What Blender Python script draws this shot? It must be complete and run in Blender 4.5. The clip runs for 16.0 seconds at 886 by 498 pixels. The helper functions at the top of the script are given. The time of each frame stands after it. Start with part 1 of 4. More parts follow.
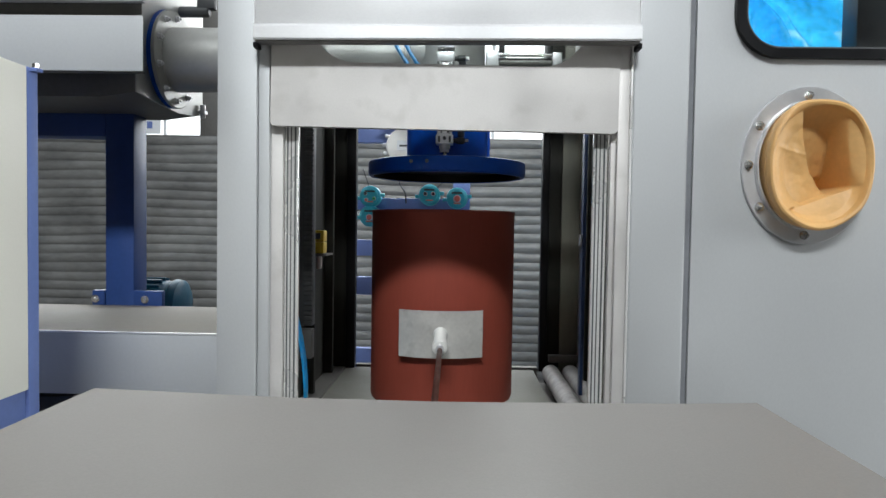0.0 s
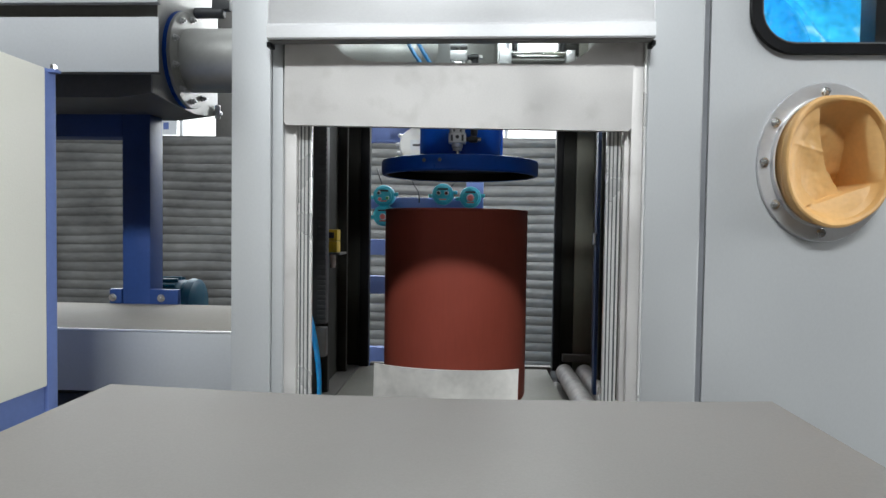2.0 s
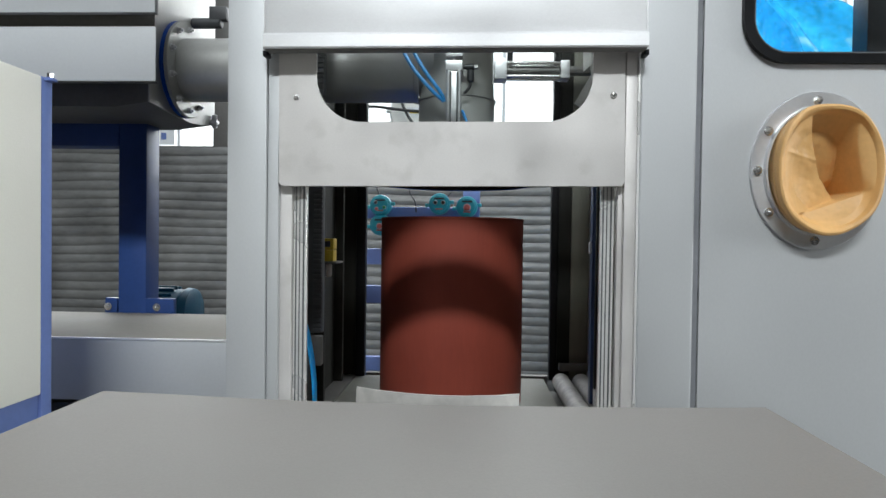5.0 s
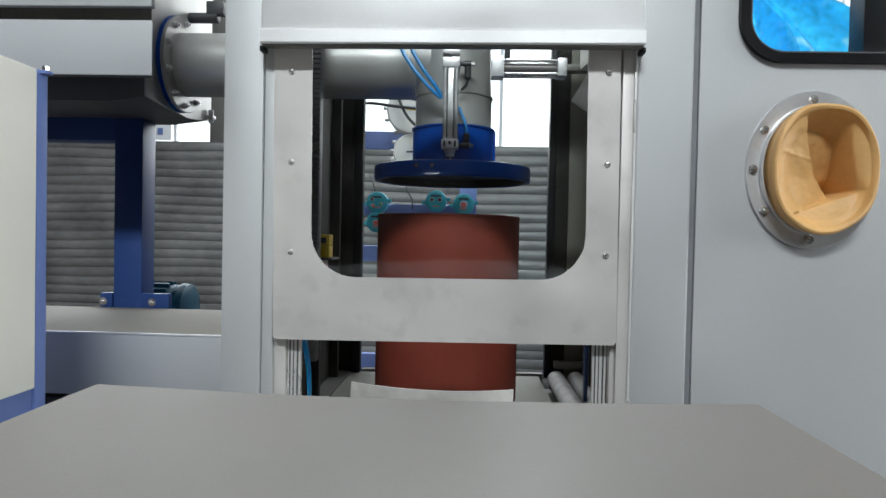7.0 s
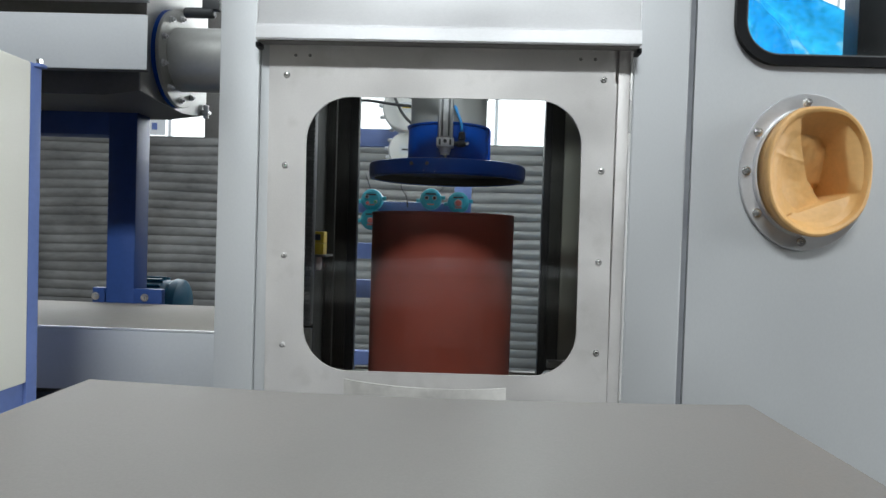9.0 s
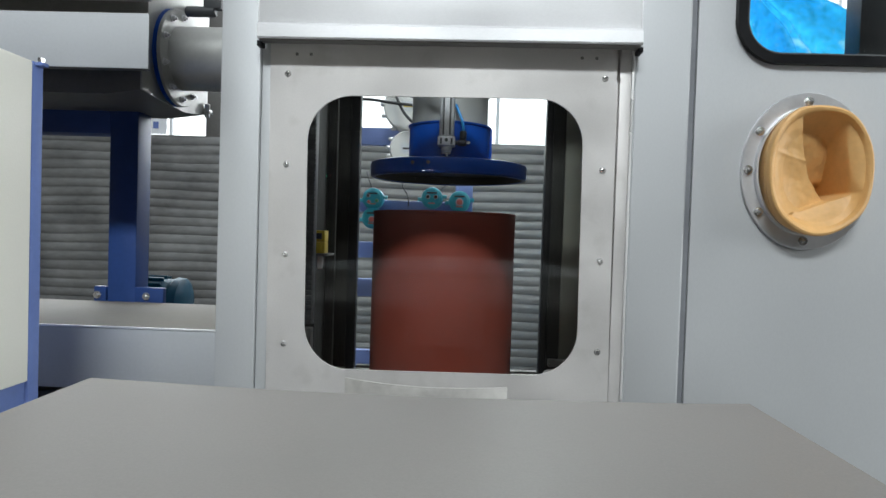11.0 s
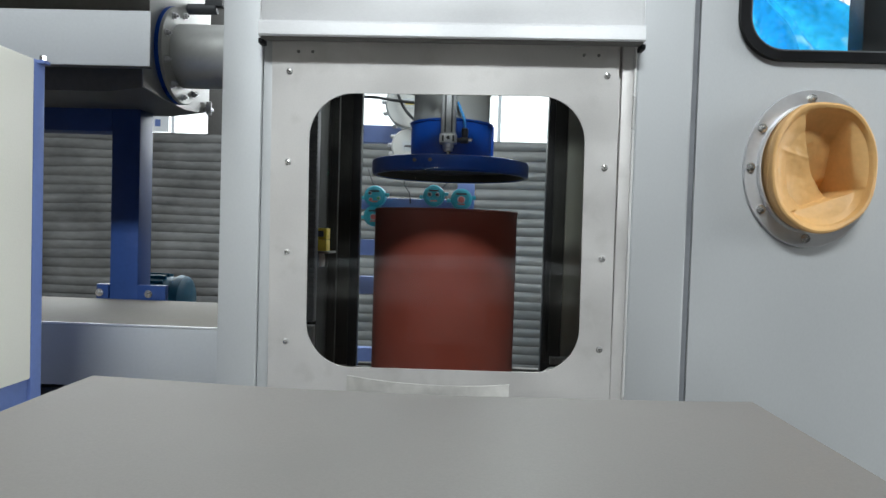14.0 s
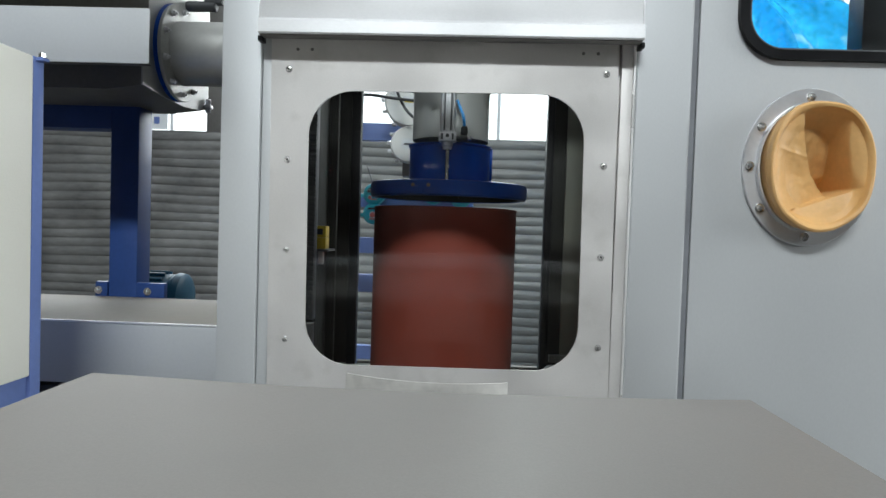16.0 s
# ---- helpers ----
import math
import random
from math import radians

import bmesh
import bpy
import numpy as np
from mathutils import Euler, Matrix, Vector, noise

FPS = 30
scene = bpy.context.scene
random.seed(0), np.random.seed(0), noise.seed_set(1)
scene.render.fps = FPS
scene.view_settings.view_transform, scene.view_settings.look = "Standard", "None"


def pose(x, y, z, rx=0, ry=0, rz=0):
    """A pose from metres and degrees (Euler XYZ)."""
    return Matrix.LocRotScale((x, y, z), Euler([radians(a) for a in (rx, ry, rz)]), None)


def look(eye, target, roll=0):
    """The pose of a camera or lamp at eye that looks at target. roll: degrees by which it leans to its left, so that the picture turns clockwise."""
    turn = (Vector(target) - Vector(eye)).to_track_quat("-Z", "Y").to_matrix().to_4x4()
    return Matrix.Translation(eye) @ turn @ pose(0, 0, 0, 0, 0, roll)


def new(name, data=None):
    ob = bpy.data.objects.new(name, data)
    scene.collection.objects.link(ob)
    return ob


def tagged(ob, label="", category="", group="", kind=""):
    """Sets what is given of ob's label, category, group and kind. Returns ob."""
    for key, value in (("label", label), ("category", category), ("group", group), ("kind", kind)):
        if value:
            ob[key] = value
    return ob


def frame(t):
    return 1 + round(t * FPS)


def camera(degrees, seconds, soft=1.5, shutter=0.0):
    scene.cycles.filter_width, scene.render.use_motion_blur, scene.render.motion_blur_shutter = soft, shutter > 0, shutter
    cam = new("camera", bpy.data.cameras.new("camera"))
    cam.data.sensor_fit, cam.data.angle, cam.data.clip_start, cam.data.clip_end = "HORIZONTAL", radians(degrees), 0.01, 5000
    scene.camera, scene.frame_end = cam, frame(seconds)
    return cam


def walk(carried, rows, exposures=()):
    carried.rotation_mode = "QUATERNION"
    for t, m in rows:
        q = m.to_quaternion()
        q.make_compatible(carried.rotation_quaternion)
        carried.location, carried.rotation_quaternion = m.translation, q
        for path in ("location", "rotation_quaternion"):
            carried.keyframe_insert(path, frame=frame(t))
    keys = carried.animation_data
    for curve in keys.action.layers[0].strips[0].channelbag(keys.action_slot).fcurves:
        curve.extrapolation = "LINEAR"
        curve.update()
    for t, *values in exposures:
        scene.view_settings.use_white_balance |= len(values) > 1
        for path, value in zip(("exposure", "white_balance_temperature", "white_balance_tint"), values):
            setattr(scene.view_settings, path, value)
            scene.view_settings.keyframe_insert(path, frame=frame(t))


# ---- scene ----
cam = camera(69.4, 16.0)
PATH = [
    (0, (0.008, 0.099, 1.35), (-0.042, 2.097, 1.282), 0.9),
    (0.5, (0.011, 0.096, 1.349), (-0.06, 2.094, 1.28), 0.7),
    (1, (0.013, 0.097, 1.348), (-0.067, 2.094, 1.282), 0.7),
    (1.5, (0.011, 0.097, 1.347), (-0.078, 2.094, 1.286), 0.8),
    (2, (0.011, 0.098, 1.347), (-0.083, 2.095, 1.278), 0.8),
    (2.5, (0.011, 0.097, 1.346), (-0.081, 2.094, 1.286), 0.8),
    (3, (0.013, 0.096, 1.346), (-0.075, 2.094, 1.303), 0.9),
    (3.5, (0.016, 0.096, 1.346), (-0.074, 2.094, 1.304), 0.7),
    (4, (0.015, 0.096, 1.345), (-0.077, 2.093, 1.305), 0.8),
    (6.5, (0.018, 0.096, 1.339), (-0.056, 2.094, 1.306), 0.9),
    (7, (0.018, 0.095, 1.339), (-0.059, 2.093, 1.297), 1.2),
    (7.5, (0.018, 0.096, 1.339), (-0.064, 2.094, 1.3), 1.3),
    (8, (0.018, 0.094, 1.339), (-0.056, 2.093, 1.299), 1.4),
    (8.5, (0.018, 0.095, 1.339), (-0.053, 2.093, 1.3), 1.5),
    (9, (0.018, 0.094, 1.339), (-0.041, 2.093, 1.292), 1.8),
    (11.5, (0.018, 0.094, 1.339), (-0.046, 2.092, 1.288), 1.8),
    (12, (0.018, 0.093, 1.339), (-0.048, 2.091, 1.287), 1.7),
    (12.5, (0.018, 0.093, 1.339), (-0.048, 2.091, 1.286), 1.8),
    (13, (0.018, 0.094, 1.339), (-0.045, 2.092, 1.284), 1.9),
    (13.5, (0.018, 0.095, 1.339), (-0.043, 2.093, 1.278), 1.9),
    (14, (0.018, 0.095, 1.339), (-0.05, 2.093, 1.281), 1.8),
    (14.5, (0.018, 0.093, 1.339), (-0.048, 2.091, 1.279), 1.8),
    (15, (0.018, 0.092, 1.339), (-0.046, 2.09, 1.278), 2.0),
    (15.5, (0.018, 0.093, 1.339), (-0.045, 2.091, 1.276), 2.0),
    (16, (0.018, 0.094, 1.339), (-0.047, 2.092, 1.275), 1.9),
]
walk(cam, [(t, look(eye, target, roll)) for t, eye, target, roll in PATH], exposures=[(0.0, 0.0, 6480, 9), (4.2, 0.0, 6430, 8.5), (6.5, -0.15, 6400, 8), (8.1, -0.14, 6400, 8), (9.0, -0.08, 6390, 8), (16.0, -0.08, 6370, 7)])


# ---- world and light ----
world = bpy.data.worlds.new("world")
scene.world = world
world.use_nodes = True
wn = world.node_tree.nodes
sky = wn.new("ShaderNodeTexSky")
sky.sky_type = 'NISHITA'
sky.sun_disc = False
sky.sun_elevation = radians(40)
sky.sun_rotation = radians(180)
wn["Background"].inputs[1].default_value = 0.05
world.node_tree.links.new(sky.outputs[0], wn["Background"].inputs[0])


def area_lamp(name, eye, target, sx, sy, watts, colour):
    d = bpy.data.lights.new(name, 'AREA')
    d.shape, d.size, d.size_y, d.energy, d.color = 'RECTANGLE', sx, sy, watts, colour
    ob = new(name, d)
    ob.matrix_world = look(eye, target)
    return ob


# daylight in the narrow roof light on the operator side and the rear window; long roof, north and side lamps are unseen
# fill
area_lamp("strip_roof_light_daylight", (0, -4.30, 6.44), (0, 1.3, 1.57), 3.0, 0.50, 485, (0.925, 0.975, 1.0))
area_lamp("roof_light_daylight", (0, -2.05, 6.45), (0, -2.05, 0), 9.0, 1.9, 75, (0.93, 0.97, 1.0))
area_lamp("north_roof_light_daylight", (0, 3.0, 6.45), (0, 3.0, 0), 9.0, 2.0, 90, (0.95, 0.985, 1.0))
area_lamp("side_window_daylight", (6.93, -0.4, 2.6), (-0.7, 0.4, 1.2), 3.2, 2.4, 250, (0.95, 0.985, 1.0))
area_lamp("rear_window_daylight", (-0.5, 5.2, 3.2), (-0.5, 0, 2.0), 8.0, 2.2, 200, (0.95, 0.98, 1.0))


# ---- materials ----
def mat(name, colour, rough=0.5, metal=0.0, scale=6.0, vary=0.12, fine=90.0, bump=0.05, stretch=(1, 1, 1), dirt=0.0,
        dirt_colour=(0.12, 0.10, 0.08), rough_vary=0.12, translucent=0.0):
    m = bpy.data.materials.new(name)
    m.use_nodes = True
    n, ln = m.node_tree.nodes, m.node_tree.links
    b = n["Principled BSDF"]
    b.inputs["Metallic"].default_value = metal
    tc = n.new("ShaderNodeTexCoord")
    mp = n.new("ShaderNodeMapping")
    mp.inputs["Scale"].default_value = stretch
    ln.new(tc.outputs["Object"], mp.inputs[0])
    big, small = n.new("ShaderNodeTexNoise"), n.new("ShaderNodeTexNoise")
    big.inputs["Scale"].default_value, big.inputs["Detail"].default_value = scale, 5
    small.inputs["Scale"].default_value, small.inputs["Detail"].default_value = fine, 3
    ln.new(tc.outputs["Object"], big.inputs["Vector"])
    ln.new(mp.outputs[0], small.inputs["Vector"])
    add = n.new("ShaderNodeMath")
    add.operation = 'MULTIPLY_ADD'
    add.inputs[1].default_value = 0.4
    ln.new(small.outputs["Fac"], add.inputs[0])
    ln.new(big.outputs["Fac"], add.inputs[2])
    ramp = n.new("ShaderNodeMapRange")
    ramp.inputs["From Min"].default_value, ramp.inputs["From Max"].default_value = 0.45, 0.95
    ramp.inputs["To Min"].default_value, ramp.inputs["To Max"].default_value = 1 - vary, 1 + vary
    ln.new(add.outputs[0], ramp.inputs["Value"])
    mul = n.new("ShaderNodeMix")
    mul.data_type, mul.blend_type = 'RGBA', 'MULTIPLY'
    mul.inputs["Factor"].default_value = 1
    mul.inputs["A"].default_value = (*colour, 1)
    ln.new(ramp.outputs[0], mul.inputs["B"])
    out = mul.outputs["Result"]
    if dirt:
        st = n.new("ShaderNodeTexNoise")
        st.inputs["Scale"].default_value, st.inputs["Detail"].default_value = scale * 2.3, 8
        ln.new(tc.outputs["Object"], st.inputs["Vector"])
        sr = n.new("ShaderNodeMapRange")
        sr.inputs["From Min"].default_value, sr.inputs["From Max"].default_value = 0.55, 0.75
        sr.inputs["To Max"].default_value = dirt
        ln.new(st.outputs["Fac"], sr.inputs["Value"])
        dm = n.new("ShaderNodeMix")
        dm.data_type = 'RGBA'
        dm.inputs["B"].default_value = (*dirt_colour, 1)
        ln.new(sr.outputs[0], dm.inputs["Factor"])
        ln.new(out, dm.inputs["A"])
        out = dm.outputs["Result"]
    ln.new(out, b.inputs["Base Color"])
    rr = n.new("ShaderNodeMapRange")
    rr.inputs["From Min"].default_value, rr.inputs["From Max"].default_value = 0.3, 0.75
    rr.inputs["To Min"].default_value, rr.inputs["To Max"].default_value = max(0.03, rough - rough_vary), min(1, rough + rough_vary)
    ln.new(big.outputs["Fac"], rr.inputs["Value"])
    ln.new(rr.outputs[0], b.inputs["Roughness"])
    if bump:
        bp = n.new("ShaderNodeBump")
        bp.inputs["Strength"].default_value, bp.inputs["Distance"].default_value = bump, 0.004
        ln.new(small.outputs["Fac"], bp.inputs["Height"])
        ln.new(bp.outputs[0], b.inputs["Normal"])
    if translucent:
        tr, mx = n.new("ShaderNodeBsdfTranslucent"), n.new("ShaderNodeMixShader")
        ln.new(out, tr.inputs["Color"])
        mx.inputs[0].default_value = translucent
        ln.new(b.outputs[0], mx.inputs[1])
        ln.new(tr.outputs[0], mx.inputs[2])
        ln.new(mx.outputs[0], n["Material Output"].inputs[0])
    return m


STEEL = mat("satin_steel", (0.500, 0.508, 0.515), 0.58, 0.50, 2.0, 0.055, 320, 0.008, (1, 1, 0.5), dirt=0.16, dirt_colour=(0.44, 0.435, 0.425))
DOOR = mat("blasted_steel", (0.65, 0.625, 0.605), 0.50, 0.50, 7.0, 0.07, 320, 0.03, dirt=0.42, dirt_colour=(0.45, 0.43, 0.40))
HOOD = mat("hood_steel", (0.87, 0.865, 0.87), 0.42, 0.5, 3.0, 0.05, 300, 0.01, (0.5, 1, 1), dirt=0.08, dirt_colour=(0.45, 0.43, 0.40))
POLISH = mat("bright_steel", (0.72, 0.71, 0.70), 0.26, 0.9, 10, 0.10, 120, 0.03)
RINGM = mat("ring_steel", (0.66, 0.66, 0.67), 0.38, 0.7, 6, 0.10, 120, 0.03)
ALU = mat("anodised_aluminium", (0.80, 0.79, 0.77), 0.34, 0.5, 8, 0.04, 120, 0.0, (1, 1, 1))
TABLE = mat("grey_painted_cover", (0.226, 0.210, 0.196), 0.5, 0.0, 2.2, 0.13, 400, 0.02, dirt=0.45, dirt_colour=(0.200, 0.186, 0.174))
DRUM = mat("red_oxide_paint", (0.262, 0.052, 0.033), 0.62, 0.0, 5, 0.12, 140, 0.05, (1, 1, 0.15), dirt=0.15, dirt_colour=(0.30, 0.072, 0.050))
BLUE = mat("blue_gloss_paint", (0.005, 0.062, 0.36), 0.36, 0.0, 5, 0.15, 80, 0.04, dirt=0.1, dirt_colour=(0.02, 0.05, 0.16))
PALEBLUE = mat("pale_blue_frame_paint", (0.14, 0.20, 0.45), 0.42, 0.0, 5, 0.12, 90, 0.05, dirt=0.12, dirt_colour=(0.16, 0.19, 0.36))
CREAM = mat("cream_powder_coat", (0.90, 0.875, 0.785), 0.42, 0.0, 2.0, 0.04, 300, 0.10, dirt=0.08, dirt_colour=(0.62, 0.61, 0.52))
BOXM = mat("grey_sheet", (0.475, 0.485, 0.495), 0.58, 0.15, 3, 0.06, 150, 0.03)
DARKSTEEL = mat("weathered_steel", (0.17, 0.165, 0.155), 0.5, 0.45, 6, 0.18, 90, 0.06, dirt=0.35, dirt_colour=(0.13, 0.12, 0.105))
# Lining darkened to hold the chamber's shade; OLIVE is the lit right side
CHAMBER = mat("shaded_chamber_lining", (0.021, 0.021, 0.017), 0.72, 0.1, 5, 0.18, 60, 0.06, (1, 1, 0.2), dirt=0.4, dirt_colour=(0.045, 0.045, 0.04))
FLOORP = mat("chamber_floor_plate", (0.19, 0.188, 0.165), 0.6, 0.1, 9, 0.16, 90, 0.06, dirt=0.4, dirt_colour=(0.22, 0.20, 0.17))
BLACK = mat("black_rubber", (0.008, 0.008, 0.009), 0.42, 0.0, 12, 0.2, 90, 0.05)
DARK = mat("dark_plastic", (0.04, 0.042, 0.045), 0.45, 0.0, 12, 0.2, 90, 0.05)
DUCT = mat("grey_plastic", (0.085, 0.088, 0.09), 0.5, 0.0, 12, 0.12, 90, 0.03)
WHITE = mat("white_plastic", (0.80, 0.79, 0.76), 0.4, 0.0, 20, 0.06, 120, 0.02)
YELLOW = mat("yellow_plastic", (0.62, 0.45, 0.03), 0.45, 0.0, 14, 0.12, 90, 0.03)
TEAL = mat("teal_paint", (0.06, 0.52, 0.62), 0.38, 0.0, 20, 0.12, 90, 0.05)
DTEAL = mat("dark_teal_paint", (0.008, 0.085, 0.145), 0.4, 0.0, 12, 0.15, 90, 0.05)
POSTBLUE = mat("dark_blue_frame_paint", (0.024, 0.060, 0.205), 0.42, 0.0, 5, 0.14, 90, 0.05, dirt=0.15, dirt_colour=(0.08, 0.11, 0.28))
# red-brown of the drum's reflection put into the oily rod's colour
RODM = mat("oily_rod", (0.07, 0.026, 0.018), 0.5, 0.2, 12, 0.15, 90, 0.03)
PLATE = mat("mottled_plate", (0.58, 0.56, 0.53), 0.5, 0.4, 14, 0.14, 120, 0.04, dirt=0.4, dirt_colour=(0.30, 0.29, 0.27))
OLIVE = mat("olive_panel", (0.17, 0.17, 0.135), 0.6, 0.1, 5, 0.2, 60, 0.06, (1, 1, 0.2), dirt=0.4, dirt_colour=(0.10, 0.10, 0.08))
# PALEBLUE lightened to stand in for strong light on the rear frame
FRAMEBLUE = mat("lit_blue_frame_paint", (0.21, 0.29, 0.62), 0.42, 0.0, 5, 0.10, 90, 0.05, dirt=0.12, dirt_colour=(0.20, 0.24, 0.46))
SEAM = mat("grey_seam_sealant", (0.20, 0.205, 0.22), 0.6, 0.0, 9, 0.15, 90, 0.05)
# Blue paint of the chamber upright with its shade put into the colour
SHADEBLUE = mat("shaded_blue_paint", (0.012, 0.035, 0.11), 0.5, 0.0, 5, 0.14, 90, 0.05)
RED = mat("red_knob", (0.78, 0.22, 0.18), 0.4, 0.0, 20, 0.08, 90, 0.02)
GREEN = mat("green_knob", (0.05, 0.42, 0.14), 0.4, 0.0, 20, 0.08, 90, 0.02)
GLOVE = mat("tan_rubberised_glove", (0.66, 0.385, 0.145), 0.52, 0.0, 14, 0.12, 120, 0.12, dirt=0.25, dirt_colour=(0.62, 0.33, 0.11))
TARP = mat("blue_tarpaulin", (0.05, 0.58, 1.0), 0.34, 0.0, 34, 0.25, 240, 0.4, dirt=0.4, dirt_colour=(0.42, 0.85, 1.0), translucent=0.65)
HOSE = mat("blue_hose", (0.03, 0.26, 0.62), 0.3, 0.0, 10, 0.1, 90, 0.0)
CORR = mat("galvanised_sheet", (0.180, 0.180, 0.175), 0.5, 0.25, 3.5, 0.36, 50, 0.05, (0.3, 1, 1), dirt=0.35, dirt_colour=(0.20, 0.19, 0.175))
ROLLER = mat("dusty_roller", (0.40, 0.39, 0.375), 0.6, 0.3, 16, 0.3, 60, 0.12, dirt=0.5, dirt_colour=(0.22, 0.21, 0.195))
PAINTWALL = mat("hall_plaster", (0.15, 0.15, 0.148), 0.8, 0.0, 1.2, 0.12, 40, 0.1)
# Shade of the deep hall put into the south wall's colour
DARKWALL = mat("shadowed_wall", (0.045, 0.040, 0.035), 0.85, 0.0, 1.6, 0.5, 40, 0.1, dirt=0.6, dirt_colour=(0.10, 0.085, 0.07))
CONCRETE = mat("concrete", (0.14, 0.137, 0.13), 0.75, 0.0, 1.6, 0.2, 60, 0.2, dirt=0.3)
PIPE = mat("grey_duct_pipe", (0.47, 0.47, 0.45), 0.42, 0.45, 5, 0.10, 90, 0.03)
INK = mat("printed_ink", (0.05, 0.05, 0.055), 0.5, 0.0, 30, 0.1, 90, 0.0)
PAPER = mat("printed_paper", (0.72, 0.74, 0.76), 0.7, 0.0, 20, 0.06, 90, 0.02)


def glass_mat():
    """Thin pane: clear tinted passage with a Fresnel gloss."""
    m = bpy.data.materials.new("window_glass")
    m.use_nodes = True
    n, ln = m.node_tree.nodes, m.node_tree.links
    tr, gl, mx, fr = n.new("ShaderNodeBsdfTransparent"), n.new("ShaderNodeBsdfGlossy"), n.new("ShaderNodeMixShader"), n.new("ShaderNodeFresnel")
    tr.inputs[0].default_value = (0.955, 0.97, 0.965, 1)
    gl.inputs["Roughness"].default_value = 0.01
    fr.inputs[0].default_value = 1.36
    ln.new(fr.outputs[0], mx.inputs[0])
    ln.new(tr.outputs[0], mx.inputs[1])
    ln.new(gl.outputs[0], mx.inputs[2])
    # thin dust film
    df, dm, nz, rg, tc = n.new("ShaderNodeBsdfDiffuse"), n.new("ShaderNodeMixShader"), n.new("ShaderNodeTexNoise"), n.new("ShaderNodeMapRange"), n.new("ShaderNodeTexCoord")
    df.inputs[0].default_value = (0.7, 0.7, 0.68, 1)
    nz.inputs["Scale"].default_value, nz.inputs["Detail"].default_value = 9, 7
    rg.inputs["From Min"].default_value, rg.inputs["From Max"].default_value = 0.42, 0.75
    rg.inputs["To Max"].default_value = 0.007
    ln.new(tc.outputs["Object"], nz.inputs["Vector"])
    ln.new(nz.outputs["Fac"], rg.inputs["Value"])
    ln.new(rg.outputs[0], dm.inputs[0])
    ln.new(mx.outputs[0], dm.inputs[1])
    ln.new(df.outputs[0], dm.inputs[2])
    ln.new(dm.outputs[0], n["Material Output"].inputs[0])
    return m


def glow_mat(name, colour, strength):
    m = bpy.data.materials.new(name)
    m.use_nodes = True
    b = m.node_tree.nodes["Principled BSDF"]
    b.inputs["Base Color"].default_value = (*colour, 1)
    b.inputs["Emission Color"].default_value = (*colour, 1)
    b.inputs["Emission Strength"].default_value = strength
    return m


def crease(m, pale):
    """Pale slanting crease lines, wear and fold highlights both put into a sheet's colour."""
    n, ln = m.node_tree.nodes, m.node_tree.links
    tc, mp, wv, rg, mx = n.new("ShaderNodeTexCoord"), n.new("ShaderNodeMapping"), n.new("ShaderNodeTexWave"), n.new("ShaderNodeMapRange"), n.new("ShaderNodeMix")
    mp.inputs["Rotation"].default_value = (0, radians(48), 0)
    for key, value in (("Scale", 2.7), ("Distortion", 5.0), ("Detail", 4.0), ("Detail Scale", 2.2)):
        wv.inputs[key].default_value = value
    rg.inputs["From Min"].default_value, rg.inputs["From Max"].default_value, rg.inputs["To Max"].default_value = 0.84, 1.0, 0.85
    mx.data_type = 'RGBA'
    mx.inputs["B"].default_value = (*pale, 1)
    ln.new(tc.outputs["Object"], mp.inputs[0])
    ln.new(mp.outputs[0], wv.inputs["Vector"])
    ln.new(wv.outputs["Fac"], rg.inputs["Value"])
    ln.new(rg.outputs[0], mx.inputs["Factor"])
    ln.new(n["Principled BSDF"].inputs["Base Color"].links[0].from_socket, mx.inputs["A"])
    ln.new(mx.outputs["Result"], n["Principled BSDF"].inputs["Base Color"])
    ln.new(mx.outputs["Result"], n["Translucent BSDF"].inputs["Color"])


crease(TARP, (0.45, 0.88, 1.0))
GLASS = glass_mat()
SKYGLOW = glow_mat("bright_daylight", (0.96, 0.98, 1.0), 1.5)
LEDG = glow_mat("green_led", (0.1, 1.0, 0.5), 12.0)
LEDR = glow_mat("red_led", (1.0, 0.1, 0.08), 8.0)


BLUE.node_tree.nodes["Principled BSDF"].inputs["Specular IOR Level"].default_value = 0.25
DRUM.node_tree.nodes["Principled BSDF"].inputs["Specular IOR Level"].default_value = 0.25
CHAMBER.node_tree.nodes["Principled BSDF"].inputs["Specular IOR Level"].default_value = 0.25
BLACK.node_tree.nodes["Principled BSDF"].inputs["Specular IOR Level"].default_value = 0.2


# ---- mesh helpers ----
def bm_box(x0, x1, y0, y1, z0, z1, bevel=0.0, seg=2):
    bm = bmesh.new()
    bmesh.ops.create_cube(bm, size=1, matrix=Matrix.Translation(((x0 + x1) / 2, (y0 + y1) / 2, (z0 + z1) / 2)) @ Matrix.Diagonal((x1 - x0, y1 - y0, z1 - z0, 1)))
    if bevel:
        bmesh.ops.bevel(bm, geom=bm.edges[:], offset=bevel, segments=seg, profile=0.6, affect='EDGES')
    return bm


